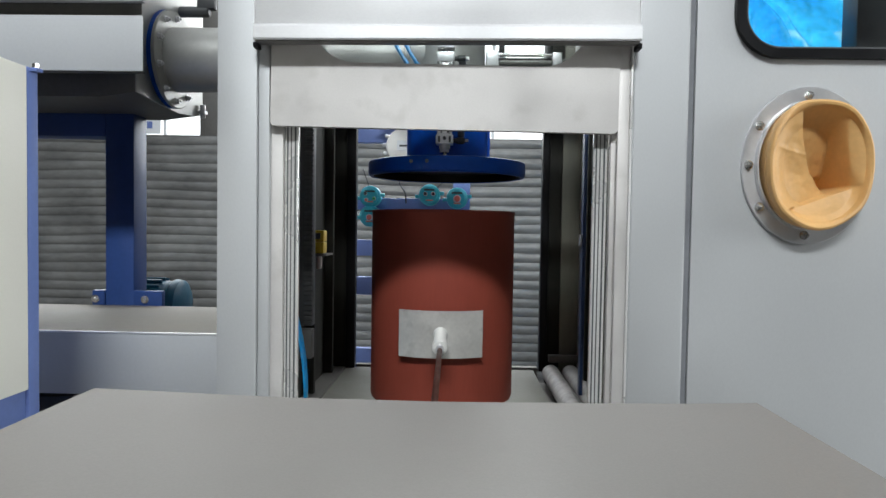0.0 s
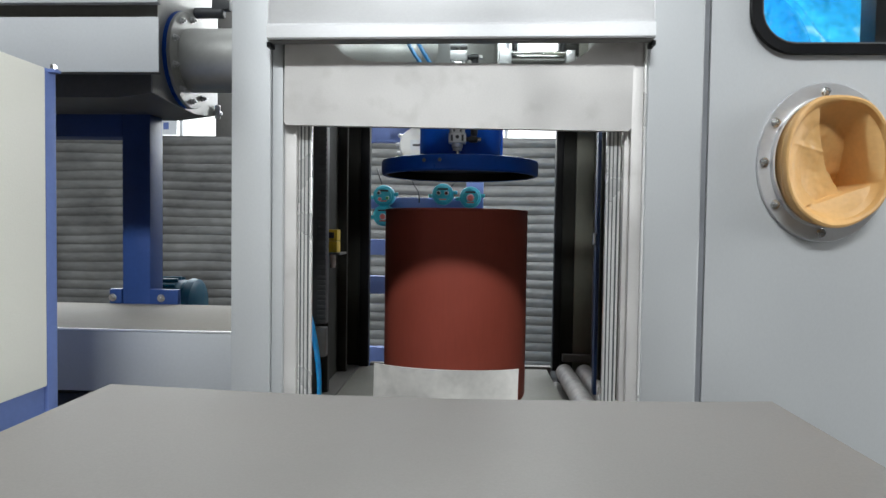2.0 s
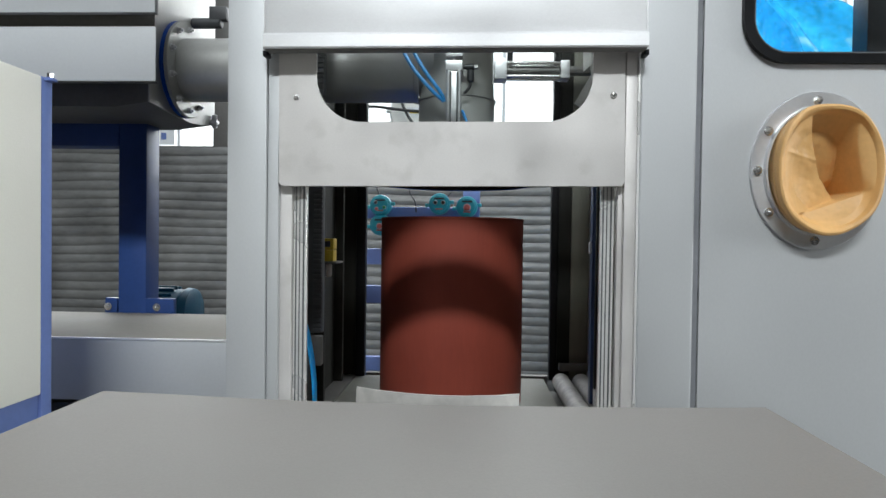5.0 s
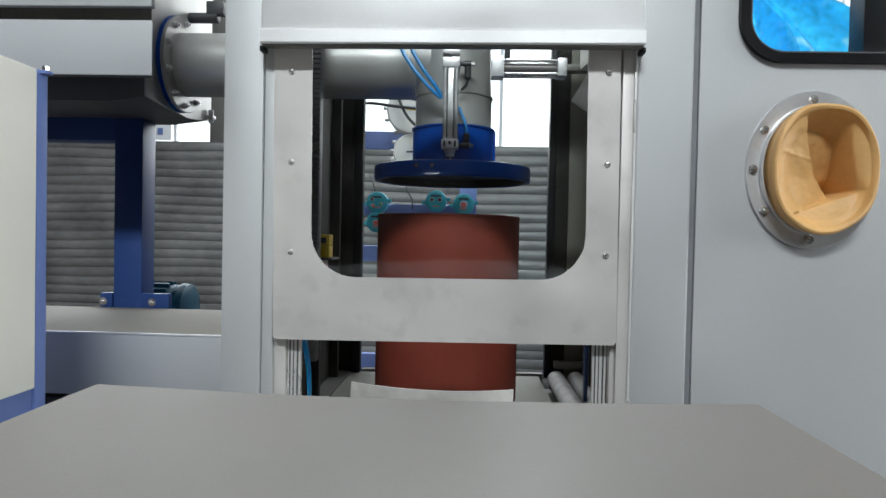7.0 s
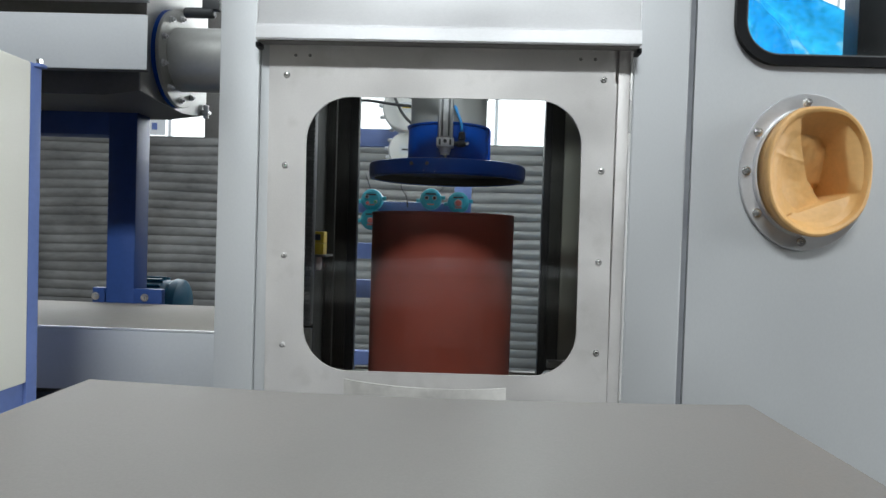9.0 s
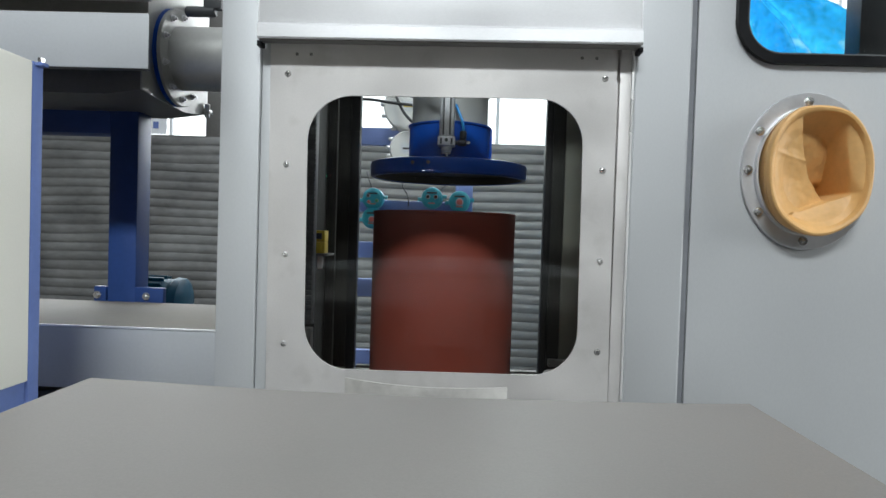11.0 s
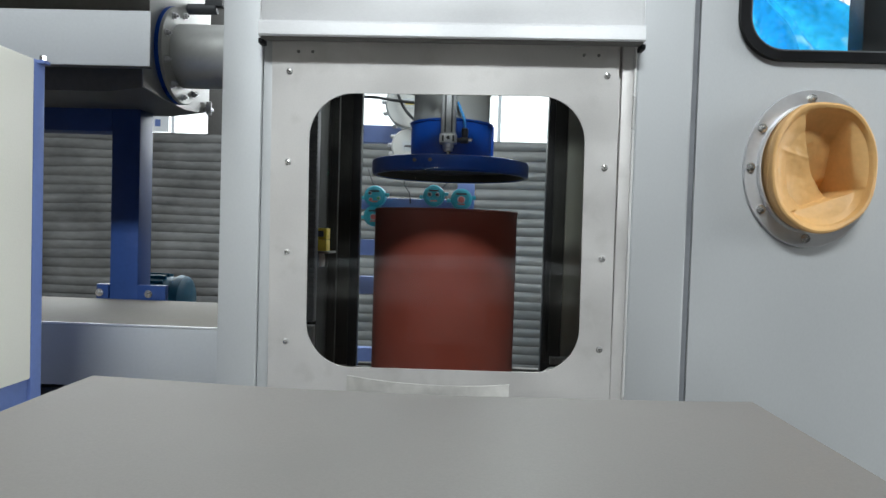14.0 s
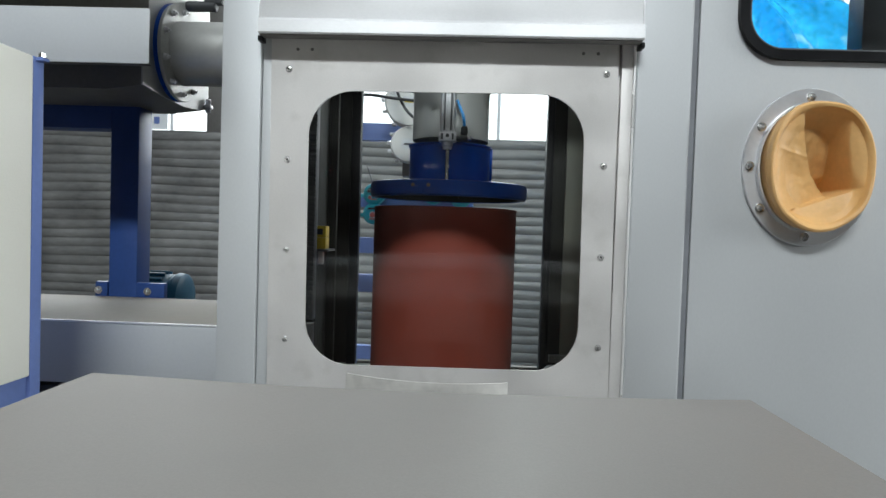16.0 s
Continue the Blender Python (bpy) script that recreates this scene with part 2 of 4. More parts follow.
def bm_lathe(profile, seg=48, axis='z', at=(0, 0, 0), sx=1.0, sy=1.0):
    """profile: (radius, height) pairs, turned about the axis; radius 0 closes the end."""
    bm = bmesh.new()
    rings = []
    for r, h in profile:
        if r <= 1e-6:
            rings.append([bm.verts.new((0, 0, h))])
        else:
            rings.append([bm.verts.new((r * sx * math.cos(2 * math.pi * i / seg), r * sy * math.sin(2 * math.pi * i / seg), h)) for i in range(seg)])
    for a, b in zip(rings, rings[1:]):
        for i in range(seg):
            j = (i + 1) % seg
            if len(a) == 1 and len(b) == 1:
                continue
            if len(a) == 1:
                bm.faces.new((a[0], b[j], b[i]))
            elif len(b) == 1:
                bm.faces.new((a[i], a[j], b[0]))
            else:
                bm.faces.new((a[i], a[j], b[j], b[i]))
    turn = {'z': Matrix(), 'x': Matrix.Rotation(radians(90), 4, 'Y'), 'y': Matrix.Rotation(radians(-90), 4, 'X')}[axis]
    bmesh.ops.transform(bm, matrix=Matrix.Translation(at) @ turn, verts=bm.verts)
    bmesh.ops.recalc_face_normals(bm, faces=bm.faces)
    return bm


def bm_rod(r, h0, h1, axis, at, chamfer=0.0, seg=32):
    c = chamfer
    if c:
        return bm_lathe([(0, h0), (r - c, h0), (r, h0 + c), (r, h1 - c), (r - c, h1), (0, h1)], seg, axis, at)
    return bm_lathe([(0, h0), (r, h0), (r, h1), (0, h1)], seg, axis, at)


def bm_tube(points, r, seg=10):
    """A round tube along smooth points."""
    pts = [Vector(p) for p in points]
    fine = []
    for i in range(len(pts) - 1):
        p0, p1, p2, p3 = pts[max(i - 1, 0)], pts[i], pts[i + 1], pts[min(i + 2, len(pts) - 1)]
        for k in range(6):
            t = k / 6
            fine.append(0.5 * ((2 * p1) + (p2 - p0) * t + (2 * p0 - 5 * p1 + 4 * p2 - p3) * t * t + (3 * p1 - p0 - 3 * p2 + p3) * t ** 3))
    fine.append(pts[-1])
    bm = bmesh.new()
    rings = []
    for i, p in enumerate(fine):
        d = (fine[min(i + 1, len(fine) - 1)] - fine[max(i - 1, 0)]).normalized()
        u = d.cross(Vector((0.3, 0.9, 0.2))).normalized()
        v = d.cross(u)
        rings.append([bm.verts.new(p + r * (math.cos(2 * math.pi * k / seg) * u + math.sin(2 * math.pi * k / seg) * v)) for k in range(seg)])
    for a, b in zip(rings, rings[1:]):
        for k in range(seg):
            bm.faces.new((a[k], a[(k + 1) % seg], b[(k + 1) % seg], b[k]))
    bm.faces.new(rings[0])
    bm.faces.new(rings[-1])
    bmesh.ops.recalc_face_normals(bm, faces=bm.faces)
    return bm


def round_rect(x0, x1, z0, z1, r, n=10):
    out = []
    for cx, cz, a0 in ((x1 - r, z1 - r, 0), (x0 + r, z1 - r, 90), (x0 + r, z0 + r, 180), (x1 - r, z0 + r, 270)):
        for k in range(n + 1):
            a = radians(a0 + 90 * k / n)
            out.append((cx + r * math.cos(a), cz + r * math.sin(a)))
    return out


def bm_frame(outer, inner, y0, y1):
    """A slab between two closed outlines with the same number of points, in the xz plane."""
    bm = bmesh.new()
    n = len(outer)
    of, inf = [bm.verts.new((x, y0, z)) for x, z in outer], [bm.verts.new((x, y0, z)) for x, z in inner]
    ob_, ib = [bm.verts.new((x, y1, z)) for x, z in outer], [bm.verts.new((x, y1, z)) for x, z in inner]
    for i in range(n):
        j = (i + 1) % n
        for quad in ((of[i], of[j], inf[j], inf[i]), (ob_[j], ob_[i], ib[i], ib[j]), (of[j], of[i], ob_[i], ob_[j]), (inf[i], inf[j], ib[j], ib[i])):
            if len({v.co.to_tuple(6) for v in quad}) >= 3:
                bm.faces.new(quad)
    bmesh.ops.remove_doubles(bm, verts=bm.verts, dist=1e-6)
    bmesh.ops.recalc_face_normals(bm, faces=bm.faces)
    return bm


def bm_slab(outline, y0, y1, plane='xz'):
    """A closed outline made solid between two depths."""
    bm = bmesh.new()
    place = {'xz': lambda a, b, c: (a, c, b), 'yz': lambda a, b, c: (c, a, b), 'xy': lambda a, b, c: (a, b, c)}[plane]
    a = [bm.verts.new(place(p, q, y0)) for p, q in outline]
    b = [bm.verts.new(place(p, q, y1)) for p, q in outline]
    bm.faces.new(a)
    bm.faces.new(b)
    for i in range(len(a)):
        j = (i + 1) % len(a)
        bm.faces.new((a[i], a[j], b[j], b[i]))
    bmesh.ops.recalc_face_normals(bm, faces=bm.faces)
    return bm


def join(*bms):
    out = bmesh.new()
    for b in bms:
        me = bpy.data.meshes.new("tmp")
        b.to_mesh(me)
        out.from_mesh(me)
        bpy.data.meshes.remove(me)
        b.free()
    return out


def finish(bm, name, material, smooth=True):
    me = bpy.data.meshes.new(name)
    bm.to_mesh(me)
    bm.free()
    me.materials.append(material)
    if smooth:
        me.shade_smooth()
        me.set_sharp_from_angle(angle=radians(32))
    return me


def part(name, bm, material, parent, label="", smooth=True):
    ob = new(name, finish(bm, name, material, smooth))
    ob.parent = parent
    if label:
        ob["label"] = label
    return ob


def thing(name, label, category, at=(0, 0, 0), group="", kind=""):
    ob = new(name)
    ob.empty_display_size = 0.05
    ob.location = at
    return tagged(ob, label, category, group, kind)


def solo(name, bm, material, label, category, group="", kind="", smooth=True):
    return tagged(new(name, finish(bm, name, material, smooth)), label, category, group, kind)


def shift(bm, x, y, z):
    bmesh.ops.translate(bm, vec=(x, y, z), verts=bm.verts)
    return bm


def resize(ob, k, eye=(0, 0, 0)):
    """Bakes a uniform size about one point into the meshes of a thing."""
    m = Matrix.Translation(eye) @ Matrix.Scale(k, 4) @ Matrix.Translation(-Vector(eye))
    for o in (ob, *ob.children_recursive):
        if o.data:
            o.data.transform(m)
    return ob


def dome_bolt(name, at, axis, r, material, parent, h=None):
    """A domed screw head on a washer; the axis points out of the face."""
    h = h or r * 0.9
    ax, sign = axis[-1], -1 if axis[0] == '-' else 1
    prof = [(0, -0.001), (r * 1.25, -0.001), (r * 1.25, r * 0.22), (r, r * 0.22), (r * 0.96, h * 0.55), (r * 0.72, h * 0.92), (r * 0.48, h), (r * 0.42, h * 0.25), (0, h * 0.25)]
    bm = bm_lathe([(a, b * sign) for a, b in prof], 16, ax, at)
    return part(name, bm, material, parent)


def hex_bolt(name, at, axis, r, h, material, parent):
    ax, sign = axis[-1], -1 if axis[0] == '-' else 1
    bm = bm_lathe([(0, 0), (r, 0), (r, h * sign), (0, h * sign)], 6, ax, at)
    wash = bm_lathe([(0, -0.001 * sign), (r * 1.3, -0.001 * sign), (r * 1.3, h * 0.25 * sign), (0, h * 0.25 * sign)], 20, ax, at)
    stud = bm_lathe([(0, h * sign), (r * 0.5, h * sign), (r * 0.45, h * 1.5 * sign), (0, h * 1.5 * sign)], 12, ax, at)
    return part(name, join(bm, wash, stud), material, parent, smooth=False)


# ---- hall ----
HX, HY0, HY1, HZ = 7.0, -7.0, 4.7, 6.5
solo("floor", bm_box(-HX, HX, HY0, 6.5, -0.15, 0), CONCRETE, "worn grey concrete hall floor", "floor", kind="structure", smooth=False)
solo("wall_west", bm_box(-HX - 0.2, -HX, HY0, HY1, 0, HZ), PAINTWALL, "off-white plastered hall wall", "wall", kind="structure", smooth=False)
solo("wall_east", join(bm_box(HX, HX + 0.2, HY0, HY1, 0, 1.3), bm_box(HX, HX + 0.2, HY0, HY1, 3.9, HZ), bm_box(HX, HX + 0.2, HY0, -2.05, 1.3, 3.9), bm_box(HX, HX + 0.2, 1.25, HY1, 1.3, 3.9)), PAINTWALL, "off-white plastered hall wall", "wall", kind="structure", smooth=False)
solo("wall_south", bm_box(-HX, HX, HY0 - 0.2, HY0, 0, HZ), DARKWALL, "hall wall coloured dark brown for the shade of the deep hall", "wall", kind="structure", smooth=False)
# unseen roof with three roof lights, added as openings for the lamps
solo("ceiling", join(bm_box(-HX, HX, HY0, -4.60, HZ, HZ + 0.15), bm_box(-HX, HX, -4.00, -3.05, HZ, HZ + 0.15),
     bm_box(-HX, -1.55, -4.60, -4.00, HZ, HZ + 0.15), bm_box(1.55, HX, -4.60, -4.00, HZ, HZ + 0.15), bm_box(-HX, HX, -1.05, 1.95, HZ, HZ + 0.15), bm_box(-HX, HX, 4.05, HY1, HZ, HZ + 0.15),
     bm_box(-HX, -4.55, 1.95, 4.05, HZ, HZ + 0.15), bm_box(4.55, HX, 1.95, 4.05, HZ, HZ + 0.15),
     bm_box(-HX, -4.55, -3.05, -1.05, HZ, HZ + 0.15), bm_box(4.55, HX, -3.05, -1.05, HZ, HZ + 0.15)),
     PAINTWALL, "painted sheet roof with long roof lights", "ceiling", kind="structure", smooth=False)


def corrugated_wall():
    """Horizontal ribs up to about two metres, slightly uneven along their length."""
    bm = bmesh.new()
    pitch, top = 0.066, 1.985
    nz, nx = int(top / pitch) * 10, 220
    grid = []
    for i in range(nx + 1):
        x = -HX + 2 * HX * i / nx
        col = []
        for k in range(nz + 1):
            slat, u = divmod(k, 10)
            u /= 10
            sag = 0.008 * math.sin(x * 1.3 + 0.05 * slat) + 0.005 * math.sin(x * 3.7 + 1 + 0.3 * slat) + 0.010 * noise.noise((x * 1.1, slat * 0.73, 7))
            z = min(top, max(0.0, pitch * k / 10 - sag)) if k < nz else top
            lean = 0.005 + 0.008 * noise.noise((x * 0.8, slat * 1.9, 5))
            groove = 0.008 * math.exp(-(min(u, 1 - u) / 0.07) ** 2) * (0.55 + 0.9 * abs(noise.noise((x * 1.7, slat * 2.3, 9))))
            y = HY1 - 0.012 - lean * (0.5 - u) + groove + 0.0025 * math.cos(2 * math.pi * u) + 0.010 * noise.noise((x * 0.7, z * 1.5, 2))
            col.append(bm.verts.new((x, y, z)))
        grid.append(col)
    for i in range(nx):
        for k in range(nz):
            bm.faces.new((grid[i][k], grid[i + 1][k], grid[i + 1][k + 1], grid[i][k + 1]))
    return bm


solo("wall_north", join(corrugated_wall(), bm_box(-HX, HX, HY1 + 0.05, HY1 + 0.2, 0, 1.98), bm_box(-HX, HX, HY1, HY1 + 0.2, 4.6, HZ)),
     CORR, "grey corrugated metal sheet wall below bright windows", "wall", kind="structure")


def rear_window():
    w = thing("window_1", "long bright window band with thin mullions", "window", kind="structure")
    for i in range(24):
        x = 0.2385 + 0.6 * (i - 12)
        part("mullion", bm_box(x - 0.012, x + 0.012, HY1 + 0.06, HY1 + 0.10, 1.98, 4.6, 0.003, 1), PAPER, w)
    part("pier", bm_box(-1.885, -1.72, HY1 + 0.02, HY1 + 0.055, 1.986, 4.6, 0.004), DARKSTEEL, w, "brownish steel pier")
    part("notice", bm_box(-2.31, -2.19, HY1 + 0.055, HY1 + 0.0595, 2.0, 2.20), PAPER, w, "printed paper notice")
    part("notice_print", join(bm_box(-2.29, -2.25, HY1 + 0.052, HY1 + 0.0545, 2.04, 2.09), bm_box(-2.27, -2.22, HY1 + 0.052, HY1 + 0.0545, 2.12, 2.14)), PALEBLUE, w)
    return w


rear_window()
solo("backdrop", bm_box(-9, 9, 6.3, 6.4, 0.2, 6.5), SKYGLOW, "overexposed white daylight outside the windows", "backdrop", kind="structure", smooth=False)


def wall_lamp():
    w = thing("wall_lamp", "row of small bright wall lamps across the hall", "lamp")
    part("rail", bm_box(-0.66, -0.40, HY0 + 0.001, HY0 + 0.03, 2.245, 2.275), DARK, w)
    for k in range(6):
        part("bulb", bm_rod(0.006 + 0.004 * (k * 2 % 3), 0.0, 0.03, 'y', (-0.63 + 0.04 * k, HY0 + 0.031, 2.262 + 0.004 * (k % 2)), 0.004, 14), glow_mat("bulb_glow", (1, 1, 1), 14.0) if k == 0 else bpy.data.materials["bulb_glow"], w)
    return w


wall_lamp()


# ---- machine front ----
YF = 1.35


def machine_front():
    w = thing("wall_front", "satin stainless steel machine front with seams", "machine front", kind="structure")
    part("column_panel", bm_box(-0.466, -0.3885, YF - 0.012, YF + 0.06, 0, 2.02, 0.003), STEEL, w)
    part("guide_strip", bm_box(-0.383, -0.343, YF + 0.012, YF + 0.03, 0, 2.02, 0.002), DOOR, w)
    part("guide_strip", bm_box(0.301, 0.334, YF + 0.012, YF + 0.03, 0, 2.02, 0.002), DOOR, w)
    part("edge_fold", bm_box(0.3326, 0.3372, YF - 0.006, YF + 0.03, 0, 2.02, 0.002), ALU, w)
    part("jamb", bm_box(-0.3872, -0.3658, YF - 0.004, YF + 0.0115, 0, 2.02, 0.002), STEEL, w)
    part("jamb", bm_box(0.3100, 0.3322, YF - 0.003, YF + 0.0115, 0, 2.02, 0.002), DOOR, w)
    part("side_panel", bm_box(0.3376, 0.4450, YF - 0.003, YF + 0.04, 0, 2.02, 0.0065, 5), STEEL, w)
    part("seam_gasket", bm_box(0.4454, 0.4553, YF + 0.004, YF + 0.03, 0, 2.02), SEAM, w)
    part("bottom_panel", bm_box(-0.343, 0.301, YF + 0.02, YF + 0.05, 0, 0.826, 0.002), STEEL, w)
    return w


machine_front()


HOOD_TOP = 1.90


def hood():
    h = thing("hood", "folded stainless steel hood with bright bottom lip", "hood", kind="structure")
    # hung a little out of level
    h.matrix_basis = Matrix.Translation((-0.022, 0, 1.6975)) @ pose(0, 0, 0, 0, -0.28, 0) @ Matrix.Translation((0.022, 0, -1.70))
    part("front_sheet", bm_box(-0.3845, 0.339, 1.316, 1.319, 1.7325, HOOD_TOP, 0.001), HOOD, h)
    part("side_sheet", bm_box(-0.3875, -0.3848, 1.316, 1.3372, 1.7, HOOD_TOP, 0.0008), HOOD, h)
    part("side_sheet", bm_box(0.3393, 0.342, 1.316, YF - 0.0065, 1.7, HOOD_TOP, 0.0008), HOOD, h)
    part("lip", bm_slab([(1.2975, 1.7000), (1.2955, 1.7025), (1.2955, 1.7245), (1.299, 1.7292), (1.326, 1.7322), (1.326, 1.728), (1.3015, 1.7225), (1.3015, 1.7000)],
         -0.3830, 0.3385, 'yz'), HOOD, h, "bright folded lip")
    part("under_channel", bm_box(-0.381, 0.3365, 1.302, 1.326, 1.6975, 1.704, 0.001), DARKSTEEL, h, "dark return under the lip")
    part("corner_plug", bm_box(-0.389, -0.379, 1.313, 1.337, 1.690, 1.7002, 0.002), BLACK, h)
    part("corner_plug", bm_box(0.335, 0.344, 1.313, 1.3425, 1.690, 1.7002, 0.002), BLACK, h)
    part("top_cap", bm_box(-0.3875, 0.342, 1.316, YF + 0.03, HOOD_TOP, HOOD_TOP + 0.004), HOOD, h)
    return h


hood()


# size of the chamber's contents, drawn first at a working scale about BASE
SIZE, BASE = 0.84, (0.008, 0.099, 1.35)


# ---- sliding door ----
def sliding_door():
    d = thing("sliding_door", "stainless steel sliding door with rounded glass window", "door", at=(0, 0, 1.543))
    n = 10
    x0, x1, top = -0.364, 0.3095, 0.80
    hole = round_rect(-0.289, 0.248, 0.125, 0.663, 0.088, n)
    # outer outline with a matching count of points
    outer = round_rect(x0, x1, 0.0, top, 0.009, n)
    panel = part("door_panel", bm_frame(outer, hole, YF - 0.006, YF - 0.002), DOOR, d)
    part("hem", join(bm_box(x0 + 0.009, x1 - 0.009, YF - 0.0018, YF + 0.010, 0.0, 0.003, 0.001, 1), bm_box(x0, x0 + 0.003, YF - 0.0018, YF + 0.010, 0.009, top),
         bm_box(x1 - 0.003, x1, YF - 0.0018, YF + 0.010, 0.009, top)), DOOR, d)
    part("window_pane", bm_slab(round_rect(-0.30, 0.263, 0.11, 0.674, 0.09, n), YF - 0.0015, YF + 0.0035), GLASS, d, "clear slightly dusty glass pane", smooth=False)
    for bx in (-0.329, 0.287):
        for k in range(4):
            dome_bolt("bolt", (bx, YF - 0.006, 0.174 + k * 0.1765), '-y', 0.0050, POLISH, panel)
    for bx in (-0.312, -0.284, 0.242, 0.270):
        dome_bolt("screw", (bx, YF - 0.006, 0.742), '-y', 0.0026, DARKSTEEL, panel)
    return d


door = sliding_door()


def rail(x, name_label):
    """An extruded aluminium guide rail with grooves."""
    r = thing("guide_rail", name_label, "rail", group="door guide rails")
    part("rail_body", bm_box(x - 0.0135, x + 0.0135, 1.3735, 1.386, 0.826, 2.30, 0.002, 3), ALU, r)
    for dx, w in ((-0.0082, 0.0014), (-0.0010, 0.0011), (0.0072, 0.0017)):
        part("groove", bm_box(x + dx - w, x + dx + w, 1.3729, 1.3745, 0.83, 2.295), DUCT, r, "dark groove in the rail")
    part("end_stop", bm_box(x - 0.0145, x + 0.0145, 1.380, 1.406, 2.3005, 2.312, 0.002), DARK, r)
    return r


rail(-0.3285, "grooved aluminium door guide rail")
rail(0.284, "grooved aluminium door guide rail")


# ---- glovebox front ----
def glovebox():
    w = thing("glovebox_front", "satin stainless steel glovebox wall with window opening", "machine front", kind="structure")
    X0, X1 = 0.4557, 2.2
    n = 10
    wx0, wx1, wz0, wz1 = 0.535, 1.45, 1.691, 2.25
    oval = [(0.670 + 0.099 * math.cos(radians(a0 + 90 * k / n)), 1.478 + 0.119 * math.sin(radians(a0 + 90 * k / n))) for a0 in (0, 90, 180, 270) for k in range(n + 1)]
    part("panel", join(bm_frame(round_rect(X0, X1, 1.655, 2.6, 0.0005, n), round_rect(wx0, wx1, wz0, wz1, 0.075, n), YF - 0.004, YF + 0.004),
         bm_frame(round_rect(X0, X1, 0.0, 1.655, 0.0005, n), oval, YF - 0.004, YF + 0.004)), STEEL, w)
    part("window_gasket", bm_frame(round_rect(wx0 - 0.010, wx1 + 0.010, wz0 - 0.011, wz1 + 0.011, 0.085, n), round_rect(wx0 + 0.009, wx1 - 0.009, wz0 + 0.007, wz1 - 0.007, 0.066, n),
         YF - 0.016, YF + 0.012), BLACK, w, "thick black rubber window gasket")
    # highlight along the gasket's inner edge, given as a grey strip
    part("gasket_bead", bm_frame(round_rect(wx0 + 0.0085, wx1 - 0.0085, wz0 + 0.0065, wz1 - 0.0065, 0.0665, n), round_rect(wx0 + 0.0125, wx1 - 0.0125, wz0 + 0.0105, wz1 - 0.0105, 0.0625, n),
         YF - 0.0135, YF - 0.0015), DUCT, w, "grey strip for the highlight on the gasket's inner edge")
    part("window_pane", bm_slab(round_rect(wx0 + 0.002, wx1 - 0.002, wz0 + 0.002, wz1 - 0.002, 0.073, n), YF - 0.001, YF + 0.004), GLASS, w, smooth=False)
    part("rear_panel", bm_frame(round_rect(X0, X1, 0.0, 2.6, 0.006, n), round_rect(0.55, 1.8, 1.62, 2.4, 0.05, n), 1.95, 1.96), CHAMBER, w)
    part("inner_post", bm_box(1.064, 1.30, 1.86, 1.93, 0.9, 2.6, 0.003), DARK, w, "dark inner post behind the pane")
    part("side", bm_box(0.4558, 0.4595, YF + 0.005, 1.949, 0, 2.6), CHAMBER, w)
    return w


glovebox()


def tarpaulin():
    bm = bmesh.new()
    nx, nz = 380, 200
    grid = []
    for i in range(nx + 1):
        col = []
        for k in range(nz + 1):
            x = 0.45 + 1.5 * i / nx
            z = 1.2 + (1.0 - 0.50 * max(0.0, x - 1.13) + 0.005 * math.sin(x * 31)) * k / nz
            # folds fan out from a tied corner up behind the window
            ang = math.atan2(2.26 - z, x - 0.93) + 0.10 * noise.noise((x * 2.5, z * 2.5, 4))
            far = math.hypot(x - 0.93, 2.26 - z)
            ridge = (0.5 + 0.5 * math.cos(ang * 11 + 0.6)) ** 3
            small = (0.5 + 0.5 * math.cos(ang * 31 + 2.5 * noise.noise((x * 4, z * 4, 2)))) ** 2
            amp = min(1.0, far / 0.25)
            y = 2.35 - amp * (0.115 * ridge + 0.030 * small) + 0.03 * noise.noise((x * 4, z * 4, 0)) + 0.007 * noise.noise((x * 26, z * 26, 3))
            col.append(bm.verts.new((x, y, z)))
        grid.append(col)
    for i in range(nx):
        for k in range(nz):
            bm.faces.new((grid[i][k], grid[i + 1][k], grid[i + 1][k + 1], grid[i][k + 1]))
    return solo("tarpaulin", bm, TARP, "crumpled bright blue tarpaulin hanging behind the glovebox", "tarpaulin")


tarpaulin()


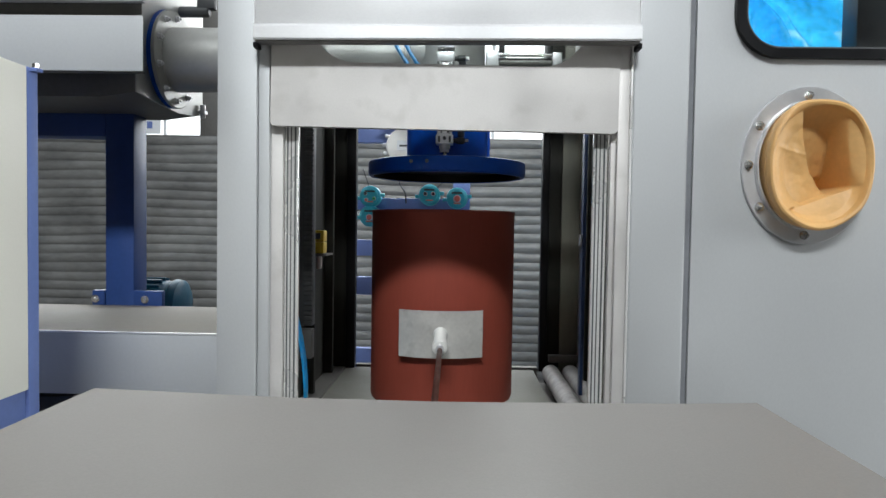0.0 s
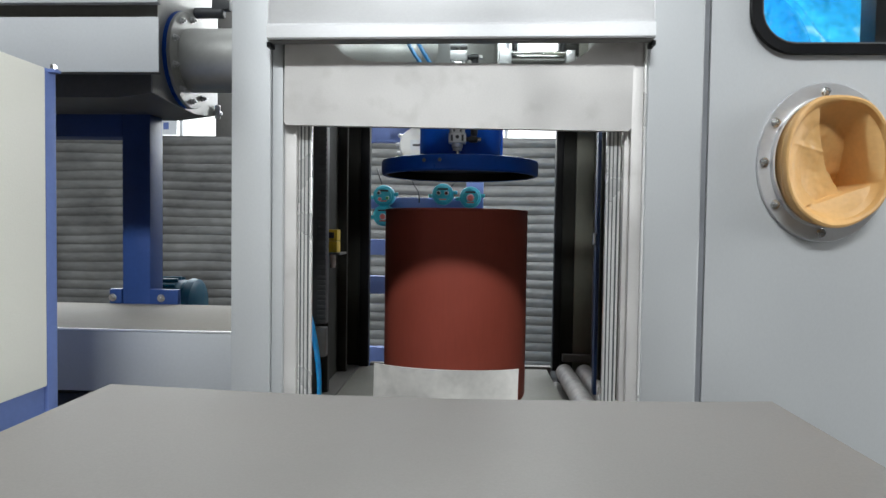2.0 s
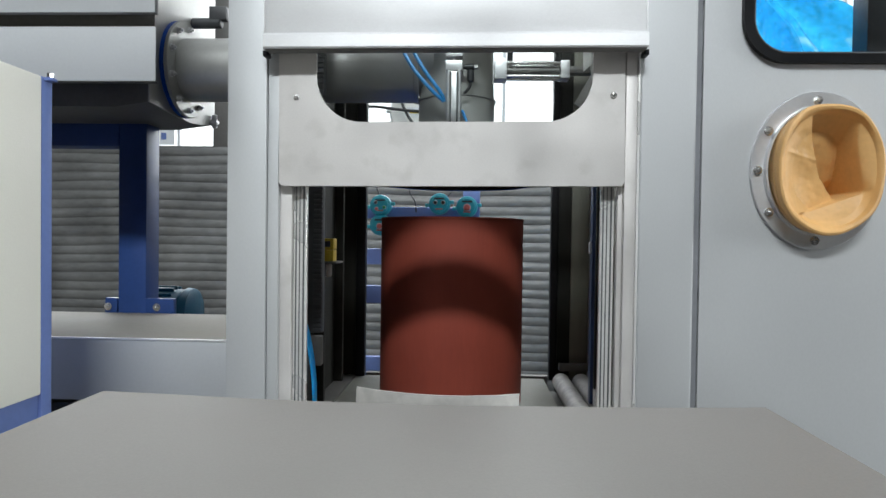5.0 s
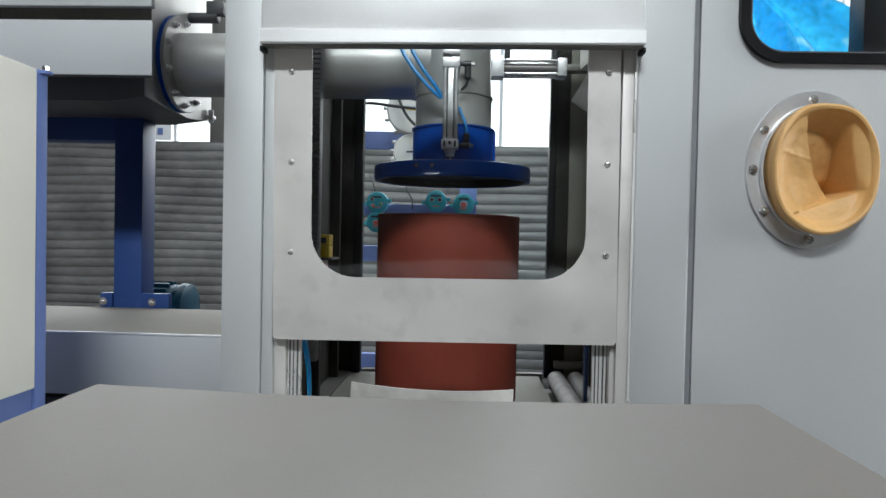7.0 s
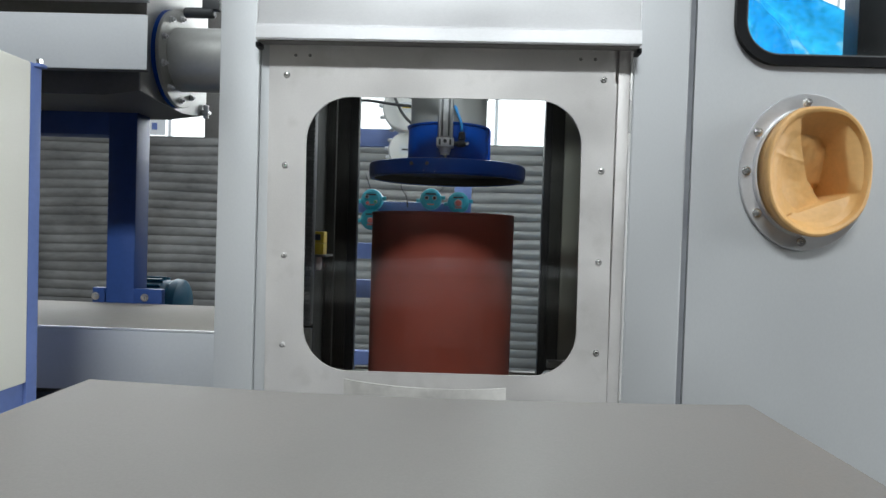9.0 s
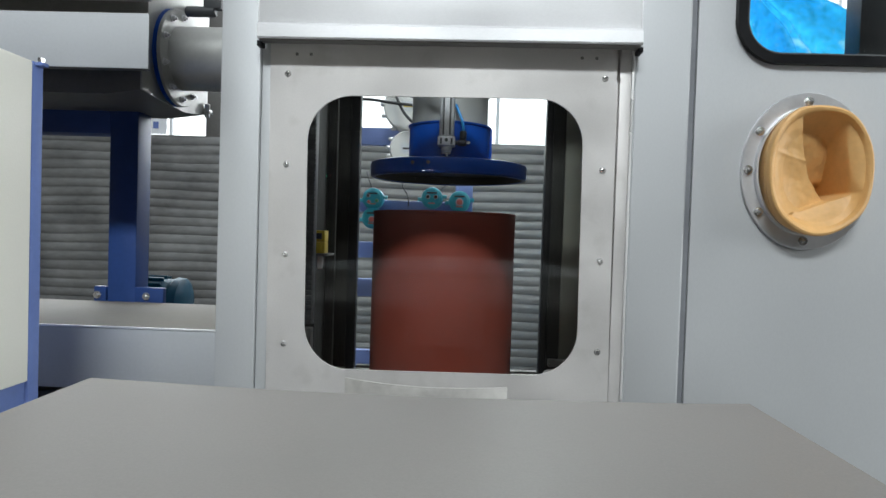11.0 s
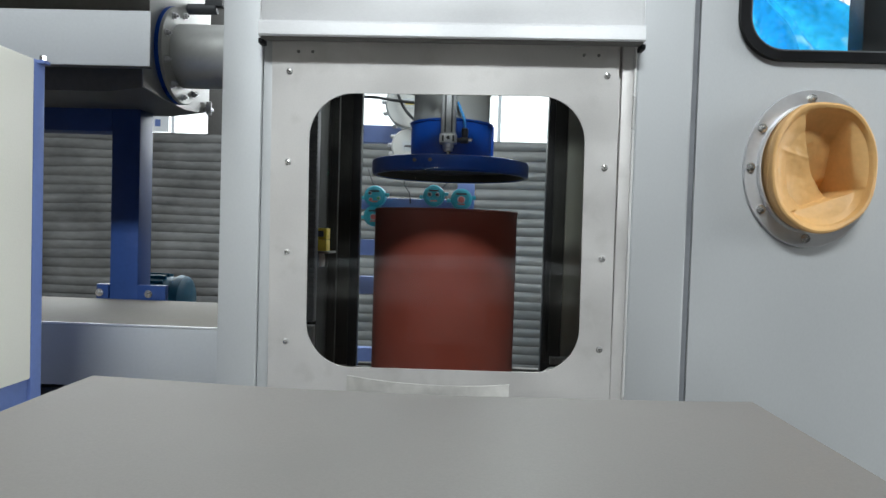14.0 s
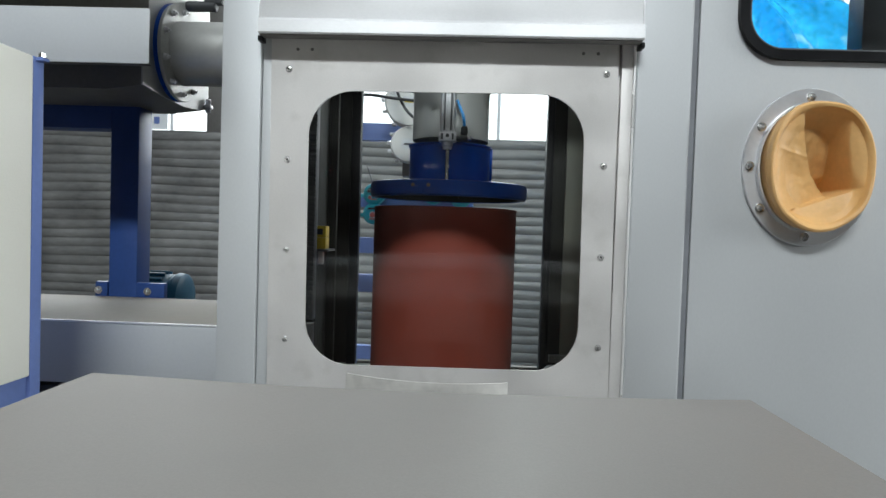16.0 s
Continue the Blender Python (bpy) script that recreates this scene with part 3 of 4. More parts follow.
def glove_port():
    cx, cz = 0.670, 1.478
    g = thing("glove_port", "oval steel glove port with folded tan glove", "glove port")

    def oval(a, b, y, dx=0, dz=0, n=64):
        return [(cx + dx + a * math.cos(2 * math.pi * i / n), y, cz + dz + b * math.sin(2 * math.pi * i / n)) for i in range(n)]

    def loft(rings):
        bm = bmesh.new()
        rs = [[bm.verts.new(p) for p in r] for r in rings]
        for a, b in zip(rs, rs[1:]):
            for i in range(len(a)):
                j = (i + 1) % len(a)
                bm.faces.new((a[i], a[j], b[j], b[i]))
        bmesh.ops.recalc_face_normals(bm, faces=bm.faces)
        return bm

    ring = part("flange_ring", loft([oval(.125, .150, YF - .0041), oval(.125, .150, YF - .009), oval(.1235, .1485, YF - .0105), oval(.102, .124, YF - .0105), oval(.100, .122, YF - .012), oval(.096, .117, YF - .012), oval(.096, .117, YF + .03)]), RINGM, g, "flat satin steel flange ring")
    part("collar", loft([oval(.1015, .1225, YF - .010), oval(.1015, .1225, YF - .019), oval(.1005, .1215, YF - .021), oval(.0975, .1185, YF - .021)]), RINGM, g)
    for a in (92, 146, 180, 217, 268, 322, 0, 40):
        ca, sa = math.cos(radians(a)), math.sin(radians(a))
        hex_bolt("flange_bolt", (cx + 0.1125 * ca, YF - 0.0105, cz + 0.1325 * sa), '-y', 0.0066, 0.008, POLISH, ring)
    # the glove: cuff out of the collar, rolled rim, then folds down to a pinched pocket
    n, gx, gz, A, B = 300, 0.672, 1.477, 0.0962, 0.1209
    y_lip = YF - 0.053

    def sq(c):
        return math.copysign(abs(c) ** 0.909, c)

    def ring_at(y, k, wobble=0.0):
        out = []
        for q in range(n):
            t = 2 * math.pi * q / n
            w = k + wobble * (0.010 * math.sin(3 * t + 1) + 0.006 * math.sin(7 * t))
            out.append((gx + A * w * sq(math.cos(t)), y + wobble * 0.0022 * math.sin(4 * t + 0.6), gz + B * w * sq(math.sin(t))))
        return out

    part("cuff", loft([ring_at(YF - .008, 0.965), ring_at(YF - .020, 0.970), ring_at(YF - .0345, 0.985, 0.4), ring_at(YF - .0365, 0.970, 0.4), ring_at(YF - .0385, 0.990, 0.6), ring_at(y_lip + .003, 1.0, 1), ring_at(y_lip - .0025, 0.985, 1),
         ring_at(y_lip - .0045, 0.955, 1), ring_at(y_lip - .0030, 0.92, 1), ring_at(y_lip + .0015, 0.89, 0.5), ring_at(y_lip + .006, 0.875)]), GLOVE, g, "tan cuff with a rolled rim")

    def along(rows, v):
        """Reads a line given as (height, place) rows, from the top down."""
        for (v0, u0), (v1, u1) in zip(rows, rows[1:]):
            if v >= v1:
                k = min(1.0, (v0 - v) / (v0 - v1))
                return u0 + (u1 - u0) * k
        return rows[-1][1]

    def ease(lo, hi, v):
        k = min(1.0, max(0.0, (v - lo) / (hi - lo)))
        return k * k * (3 - 2 * k)

    ridge = [(0.105, -0.042), (0.0886, -0.0364), (0.034, -0.0283), (-0.0124, -0.0182), (-0.038, -0.002), (-0.0587, 0.026), (-0.075, 0.040)]
    valley = [(0.106, 0.0242), (-0.033, 0.002), (-0.06, 0.008)]
    edge = [(0.106, 0.0525), (0.039, 0.0434), (0.008, 0.0424), (-0.0484, 0.0590), (-0.08, 0.066)]
    ai, bi = A * 0.875, B * 0.875

    def inward(u, v):
        """Depth of the folded sleeve behind the rim."""
        r = ((abs(u) / ai) ** 2.2 + (abs(v) / bi) ** 2.2) ** (1 / 2.2)
        g_in = min(1.0, max(0.0, 1 - r) / 0.30) ** 0.7
        fall = 1 - ease(-0.075, 0.110, v)
        d_ridge, d_mid, d_valley, d_edge = 0.010 + 0.026 * fall, 0.028 + 0.062 * fall, 0.038 + 0.080 * fall, 0.008 + 0.014 * fall
        # the folds lean to one side, the deeper the more
        ur, uv, ue = along(ridge, v) + 0.53 * d_ridge, along(valley, v) + 0.53 * d_valley, along(edge, v) + 0.53 * d_edge
        uv = max(uv, ur + 0.006)
        ue = max(ue, uv + 0.010)
        left = d_ridge * max(0.0, (u + ai) / (ur + ai)) ** 0.8 + 0.010 * fall * math.sin(math.pi * min(1.0, max(0.0, (u + ai) / (ur + ai)))) - 0.0015 * math.exp(-((v - 0.030 + 0.25 * (u + 0.06)) / 0.004) ** 2)
        mid = d_mid + (d_valley - d_mid) * min(1.0, max(0.0, (u - ur) / (uv - ur)))
        dark = d_valley + (d_edge - d_valley) * min(1.0, max(0.0, (u - uv) / (ue - uv)))
        right = d_edge * max(0.0, 1 - (u - ue) / (ai - ue + 1e-6)) ** 1.3
        d = left + (mid - left) * ease(ur - 0.001, ur + 0.004, u)
        d += (dark - d) * ease(uv - 0.003, uv + 0.003, u)
        d += (right - d) * ease(ue - 0.003, ue + 0.003, u)
        d += 0.060 * math.exp(-((u - 0.052) / 0.020) ** 2 - ((v + 0.040) / 0.014) ** 2)
        d *= g_in
        # lower fold with a straight soft edge
        ve = -0.0810 + 0.378 * (u + 0.0400)
        low = 0.003 + 0.015 * max(0.0, 1 - (ve - v) / 0.05) ** 1.5
        d += (low * min(1.0, g_in * 2.2) - d) * (1 - ease(ve - 0.0025, ve + 0.0035, v))
        return d + (0.0030 * noise.noise((u * 26, v * 26, 1)) + 0.0010 * noise.noise((u * 85, v * 85, 5))) * g_in

    bm = bmesh.new()
    m = 100
    grid = []
    for q in range(n):
        t = 2 * math.pi * q / n
        col = []
        for k in range(m):
            f = 1 - k / m
            u, v = ai * sq(math.cos(t)) * f - 0.046 * (1 - f), bi * sq(math.sin(t)) * f - 0.004 * (1 - f)
            col.append(bm.verts.new((gx + u, y_lip + 0.006 + inward(u, v), gz + v)))
        grid.append(col)
    tip = bm.verts.new((gx - 0.046, y_lip + 0.006 + inward(-0.046, -0.004), gz - 0.004))
    for q in range(n):
        w = (q + 1) % n
        for k in range(m - 1):
            bm.faces.new((grid[q][k], grid[w][k], grid[w][k + 1], grid[q][k + 1]))
        bm.faces.new((grid[q][m - 1], grid[w][m - 1], tip))
    bmesh.ops.recalc_face_normals(bm, faces=bm.faces)
    part("sleeve", bm, GLOVE, g, "folded tan glove sleeve pushed inwards")
    return g


glove_port()


# ---- chamber ----
def chamber():
    c = thing("chamber", "dim steel lined chamber with rear opening", "chamber", kind="structure")
    part("floor_plate", bm_box(-0.396, 0.285, 1.40, 2.42, 0.80, 0.835, 0.002), FLOORP, c)
    part("roller_bed", bm_box(0.286, 0.45, 1.40, 2.42, 0.76, 0.79), DARKSTEEL, c)
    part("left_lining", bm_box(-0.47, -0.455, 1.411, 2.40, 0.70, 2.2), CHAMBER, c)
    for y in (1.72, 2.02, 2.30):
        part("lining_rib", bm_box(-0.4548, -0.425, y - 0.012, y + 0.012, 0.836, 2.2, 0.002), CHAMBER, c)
    part("left_sill", bm_box(-0.454, -0.397, 1.41, 2.40, 0.80, 0.84), DARKSTEEL, c)
    # unseen sheet added over the chamber to block light from above
    part("roof", bm_box(-0.47, 0.45, 1.62, 1.95, 2.2005, 2.21), DARKSTEEL, c)
    part("right_lining", bm_box(0.436, 0.450, 1.395, 2.40, 0.70, 2.2), OLIVE, c)
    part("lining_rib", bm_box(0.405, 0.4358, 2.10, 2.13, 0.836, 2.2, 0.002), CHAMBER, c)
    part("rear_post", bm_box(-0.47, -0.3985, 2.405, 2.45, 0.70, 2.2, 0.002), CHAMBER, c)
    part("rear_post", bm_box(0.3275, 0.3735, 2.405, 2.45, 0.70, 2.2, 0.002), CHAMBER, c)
    part("corner_panel", bm_box(0.3738, 0.45, 2.402, 2.45, 0.70, 2.2, 0.003), OLIVE, c, "olive grey corner panel")
    part("door_seal", bm_box(-0.3982, -0.364, 2.39, 2.4285, 0.836, 2.2, 0.004), BLACK, c, "black rubber seal strip")
    part("door_seal", bm_box(0.301, 0.3272, 2.39, 2.4285, 0.836, 2.2, 0.004), BLACK, c, "black rubber seal strip")
    part("threshold", bm_box(-0.364, 0.301, 2.43, 2.46, 0.80, 0.842, 0.002), DARKSTEEL, c)
    part("cross_sill", bm_box(0.33, 0.4358, 2.34, 2.37, 0.88, 0.905, 0.002), DARKSTEEL, c)
    return c


chamber()


def conveyor_roller(x):
    r = thing("conveyor_roller", "dusty grey steel conveyor roller in the chamber", "roller", group="conveyor rollers")
    part("tube", bm_rod(0.030, -0.47, 0.43, 'y', (x, 1.90, 0.846), 0.003, 28), ROLLER, r)
    part("axle", bm_rod(0.008, -0.49, 0.47, 'y', (x, 1.90, 0.846), 0, 12), POLISH, r)
    part("end_bearing", bm_rod(0.018, 0.431, 0.45, 'y', (x, 1.90, 0.846), 0.002, 16), DARK, r)
    return r


conveyor_roller(0.335)
conveyor_roller(0.403)


def drum():
    x, y = -0.0445, 2.2
    d = thing("drum", "open red oxide painted steel drum on chamber floor", "drum")
    R = 0.2315
    prof = [(0, 0.800), (R - 0.012, 0.800), (R - 0.003, 0.804), (R, 0.812), (R, 1.398), (R - 0.0008, 1.4015), (R - 0.003, 1.4025), (R - 0.005, 1.4015), (R - 0.005, 0.82), (0, 0.818)]
    part("shell", bm_lathe(prof, 96, 'z', (x, y, 0)), DRUM, d)
    part("rim_bead", bm_lathe([(R + 0.0002, 1.394), (R + 0.0014, 1.396), (R + 0.0014, 1.400), (R + 0.0002, 1.402)], 96, 'z', (x, y, 0)), DRUM, d)
    return d


resize(drum(), SIZE, BASE)
solo("lift_table", bm_lathe([(0, 0.8352), (0.165, 0.8352), (0.165, 0.883), (0.170, 0.8875), (0, 0.8875)], 48, 'z', (-0.036, 1.864, 0)), DARKSTEEL, "round steel lift table under the drum", "lift table")


# ---- pipe, lid and pneumatic cylinders ----
AX, AY = -0.036, 2.2


def duct_pipe():
    p = thing("duct_pipe", "grey steel duct pipe with elbow and flange", "pipe")
    part("straight", bm_rod(0.1035, -0.9398, -0.165, 'x', (0, 2.22, 1.89), 0, 64), PIPE, p)
    part("seam_ring", bm_lathe([(0.1037, -0.174), (0.107, -0.172), (0.107, -0.160), (0.1037, -0.158)], 64, 'x', (0, 2.22, 1.89)), PIPE, p)
    # mitred elbow body
    part("elbow", join(bm_lathe([(0.1035, -0.158), (0.112, -0.10), (0.115, 0.02), (0, 0.04)], 64, 'x', (0, 2.215, 1.90)),
         bm_lathe([(0.124, 1.62), (0.124, 1.78), (0.128, 1.781), (0.128, 1.786), (0.122, 1.787), (0.116, 2.04), (0, 2.04)], 64, 'z', (AX, AY, 0))), PIPE, p)
    flange = part("flange", bm_rod(0.157, -0.952, -0.940, 'x', (0, 2.22, 1.89), 0.002, 64), PIPE, p)
    part("flange_gasket", bm_rod(0.1575, -0.9650, -0.9523, 'x', (0, 2.22, 1.89), 0.001, 64), BLUE, p, "blue gasket behind the flange")
    for k in range(10):
        a = radians(18 + 36 * k)
        hex_bolt("flange_bolt", (-0.940, 2.22 + 0.135 * math.cos(a), 1.89 + 0.135 * math.sin(a)), 'x', 0.0088, 0.012, RINGM, flange)
    return p


resize(duct_pipe(), SIZE, BASE)


def pressing_lid():
    d = thing("pressing_lid", "dark blue painted round lid with sleeve on rod", "lid", at=(-0.029, 1.864, 1.4852))
    part("disc", bm_lathe([(0, 0.030), (0.238, 0.030), (0.240, 0.002), (0.242, 0.0), (0.249, 0.001), (0.2535, 0.006), (0.2545, 0.016), (0.2545, 0.040), (0.252, 0.046), (0.245, 0.048), (0, 0.050)], 96), BLUE, d)
    # black lining added to give the shade inside the lid's hollow underside
    part("rubber_seal", bm_lathe([(0, 0.0292), (0.2374, 0.0292), (0.2394, 0.0030)], 96), BLACK, d, "black disc added for the shade in the lid's hollow")
    part("sleeve", bm_lathe([(0.131, 0.049), (0.131, 0.165), (0.135, 0.166), (0.136, 0.171), (0.1295, 0.173), (0.1275, 0.170), (0.1275, 0.049)], 72), BLUE, d)
    part("sleeve_seam", bm_box(0.128, 0.139, -0.008, 0.010, 0.050, 0.168, 0.002), BLUE, d)
    part("rod", bm_rod(0.006, 0.045, 0.145, 'z', (-0.004, -0.155, 0), 0, 14), POLISH, d)
    for a, rr in ((247, 0.25), (258, 0.252)):
        ca, sa = math.cos(radians(a)), math.sin(radians(a))
        part("set_screw", bm_rod(0.0055, -0.004, 0.003, 'y', (0.2545 * ca, 0.2545 * sa, 0.030), 0.001, 12), DARKSTEEL, d)
    return d


lid = resize(pressing_lid(), SIZE)


def pneumatic_cylinder_upright():
    c = thing("pneumatic_cylinder", "upright aluminium pneumatic cylinder with sensor and hose", "cylinder", group="pneumatic cylinders")
    x, y = -0.041, 2.045
    part("barrel", join(bm_box(x - 0.022, x + 0.022, y - 0.022, y + 0.022, 1.628, 1.842, 0.004), *[bm_rod(0.0055, 1.628, 1.842, 'z', (x + sx * 0.017, y - 0.021, 0), 0, 12) for sx in (-1, 1)]), RINGM, c)
    for dx in (-0.010, 0.010):
        part("barrel_slot", bm_box(x + dx - 0.0025, x + dx + 0.0025, y - 0.0236, y - 0.0215, 1.632, 1.838), DUCT, c)
    part("end_cap", bm_box(x - 0.026, x + 0.026, y - 0.026, y + 0.026, 1.600, 1.6275, 0.003), RINGM, c)
    part("end_cap", bm_box(x - 0.026, x + 0.026, y - 0.026, y + 0.026, 1.8425, 1.872, 0.003), RINGM, c)
    for dx in (-0.016, 0.016):
        part("slot", bm_box(x + dx - 0.003, x + dx + 0.003, y - 0.0285, y - 0.0262, 1.604, 1.622), DARK, c)
    part("slot", bm_rod(0.0055, -0.0285, -0.0262, 'y', (x, y, 1.616), 0, 12), DARK, c)
    part("nose", bm_lathe([(0, 1.6), (0.017, 1.6), (0.017, 1.588), (0.014, 1.585), (0.014, 1.578), (0, 1.578)], 24, 'z', (x, y, 0)), RINGM, c)
    part("yoke", join(bm_box(x - 0.026, x + 0.026, y - 0.02, y + 0.02, 1.885, 1.898, 0.002), bm_rod(0.008, 1.872, 1.93, 'z', (x, y, 0), 0, 14)), RINGM, c)
    part("mount", bm_box(x - 0.02, x + 0.02, y + 0.023, AY - 0.118, 1.80, 1.84, 0.002), DARKSTEEL, c)
    for z in (1.612, 1.858):
        fit = part("fitting", join(bm_rod(0.007, 0.0265, 0.036, 'x', (x, y, z), 0, 12), bm_rod(0.010, 0.036, 0.060, 'x', (x, y, z), 0.002, 14)), DARK, c)
        part("fitting_nut", bm_rod(0.0075, 0.060, 0.072, 'x', (x, y, z), 0.001, 6), POLISH, fit)
    part("elbow_boot", bm_rod(0.0105, 1.622, 1.648, 'z', (x + 0.05, y, 0), 0.003, 14), DARK, c)
    part("elbow_boot", bm_rod(0.0105, 1.812, 1.850, 'z', (x + 0.05, y, 0), 0.003, 14), DARK, c)
    part("hose", bm_tube([(x + 0.05, y, 1.645), (x + 0.047, y + 0.005, 1.675), (x + 0.036, y + 0.01, 1.705), (x + 0.026, y + 0.02, 1.73)], 0.0045), HOSE, c, "blue air hose")
    part("cable", bm_tube([(x + 0.05, y, 1.815), (x + 0.046, y, 1.795), (x + 0.03, y + 0.005, 1.780)], 0.0045), DARK, c)
    return c


resize(pneumatic_cylinder_upright(), SIZE, BASE)


def pneumatic_cylinder_level():
    c = thing("pneumatic_cylinder", "level aluminium pneumatic cylinder with tie rods", "cylinder", group="pneumatic cylinders")
    y, z = 2.06, 1.850
    part("barrel", bm_rod(0.013, 0.118, 0.278, 'x', (0, y, z), 0, 28), DARKSTEEL, c)
    for dz in (-0.020, 0.020):
        for dy in (-0.018, 0.018):
            part("tie_rod", bm_rod(0.0055, 0.11, 0.285, 'x', (0, y + dy, z + dz), 0, 12), POLISH, c)
    part("end_cap", bm_box(0.080, 0.1175, y - 0.030, y + 0.030, z - 0.031, z + 0.031, 0.003), RINGM, c)
    part("end_cap", bm_box(0.2785, 0.306, y - 0.027, y + 0.027, z - 0.027, z + 0.027, 0.003), RINGM, c)
    part("fitting", bm_rod(0.009, z + 0.031, z + 0.062, 'z', (0.128, y, 0), 0.002, 12), DARK, c)
    part("fitting", bm_rod(0.009, z + 0.027, z + 0.062, 'z', (0.272, y, 0), 0.002, 12), DARK, c)
    part("bracket", bm_box(0.306, 0.515, y - 0.02, y + 0.02, z - 0.01, z + 0.01, 0.002), DARKSTEEL, c)
    return c


resize(pneumatic_cylinder_level(), SIZE, BASE)

resize(solo("gusset_plate", bm_slab([(0.325, 1.96), (0.515, 1.96), (0.515, 1.58), (0.30, 1.72), (0.345, 1.80)], 1.90, 1.906), PIPE, "grey steel gusset plate in chamber corner", "bracket", smooth=False), SIZE, BASE)
resize(solo("corner_light_plate", bm_slab([(0.322, 1.93), (0.330, 1.90), (0.338, 1.86), (0.340, 1.82), (0.318, 1.80), (0.316, 1.93)], 1.87, 1.874), WHITE, "pale plate in chamber corner", "bracket", smooth=False), SIZE, BASE)
for k in range(2):
    xk = -0.195 + 0.03 * k
    resize(solo("air_hose", bm_tube([(xk - 0.03, 2.04, 2.05), (xk - 0.01, 2.03, 1.93), (xk + 0.03, 2.02, 1.85), (xk + 0.085, 2.02, 1.785 - 0.01 * k), (xk + 0.125 - 0.03 * k, 2.028, 1.75)], 0.006), HOSE,
         "blue pneumatic hose hanging in the chamber", "hose", group="air hoses"), SIZE, BASE)


# ---- chamber small things ----
def wiring_duct():
    w = thing("wiring_duct", "grey slotted plastic wiring duct on chamber wall", "cable duct")
    part("channel", bm_box(-0.4245, -0.361, 1.705, 1.735, 1.095, 2.3, 0.002), DUCT, w)
    tooth = finish(bm_box(-0.0215, 0.0, -0.006, 0.0, -0.0042, 0.0042, 0.001, 1), "tooth", DUCT, False)
    for k in range(95):
        o = new("tooth", tooth)
        o.location = (-0.3615, 1.7045, 1.102 + k * 0.0126)
        o.parent = w
    return w


wiring_duct()


def yellow_box(z, face):
    b = thing("junction_box", "small yellow plastic junction box on a bracket", "junction box", group="yellow junction boxes")
    hb = part("housing", bm_box(-0.434, -0.398, 2.005, 2.055, z, z + 0.034, 0.003), YELLOW, b)
    part("face", bm_box(-0.425, -0.407, 2.002, 2.0048, z + 0.008, z + 0.026, 0.001), face, hb)
    return b


yellow_box(1.3005, DARK)
yellow_box(1.2655, YELLOW)
solo("bracket_shelf", bm_box(-0.4545, -0.388, 2.00, 2.10, 1.258, 1.2645, 0.001), DARKSTEEL, "narrow dark steel shelf bracket", "bracket")
solo("cable_gland", bm_lathe([(0, 1.215), (0.010, 1.215), (0.012, 1.225), (0.012, 1.250), (0.008, 1.2578), (0, 1.2578)], 18, 'z', (-0.430, 2.08, 0)), WHITE, "white plastic cable gland", "cable gland")
solo("angle_plate", bm_box(-0.4245, -0.352, 1.66, 1.69, 1.02, 1.092, 0.002), DARKSTEEL, "dark steel angle plate below the duct", "bracket")


def indicator():
    i = thing("indicator_light", "tiny green and red indicator lights across the hall", "indicator")
    part("strip", bm_box(-2.14, -1.94, HY0 + 0.001, HY0 + 0.02, 2.10, 2.18), DARK, i)
    part("green_lamp", bm_rod(0.013, 0.0, 0.006, 'y', (-2.075, HY0 + 0.021, 2.14), 0, 12), LEDG, i)
    part("red_lamp", bm_rod(0.013, 0.0, 0.006, 'y', (-2.01, HY0 + 0.021, 2.14), 0, 12), LEDR, i)
    return i


indicator()


def blue_sheet():
    bm = bmesh.new()
    rows = []
    for k in range(25):
        z = 0.84 + 0.31 * k / 24
        bow = 0.026 * math.sin(math.pi * min(1, (k + 3) / 27)) ** 0.8
        rows.append([bm.verts.new((-0.345 + bow - 0.02 * j / 6 * (j / 6), 1.46 + 0.10 * j / 6, z)) for j in range(7)])
    for a, b in zip(rows, rows[1:]):
        for j in range(6):
            bm.faces.new((a[j], a[j + 1], b[j + 1], b[j]))
    ob = solo("blue_flap", bm, TARP, "bright blue plastic flap bulging beside the rail", "flap")
    m = ob.modifiers.new("thick", 'SOLIDIFY')
    m.thickness = 0.003
    return ob


blue_sheet()
solo("side_profile", bm_box(0.369, 0.379, 1.98, 2.01, 0.86, 1.70, 0.002), SHADEBLUE, "narrow blue upright in the chamber, darkened for shade", "upright")
solo("latch", bm_box(0.3625, 0.3688, 1.985, 2.005, 1.30, 1.335, 0.002), RINGM, "small steel latch on the blue upright", "latch")


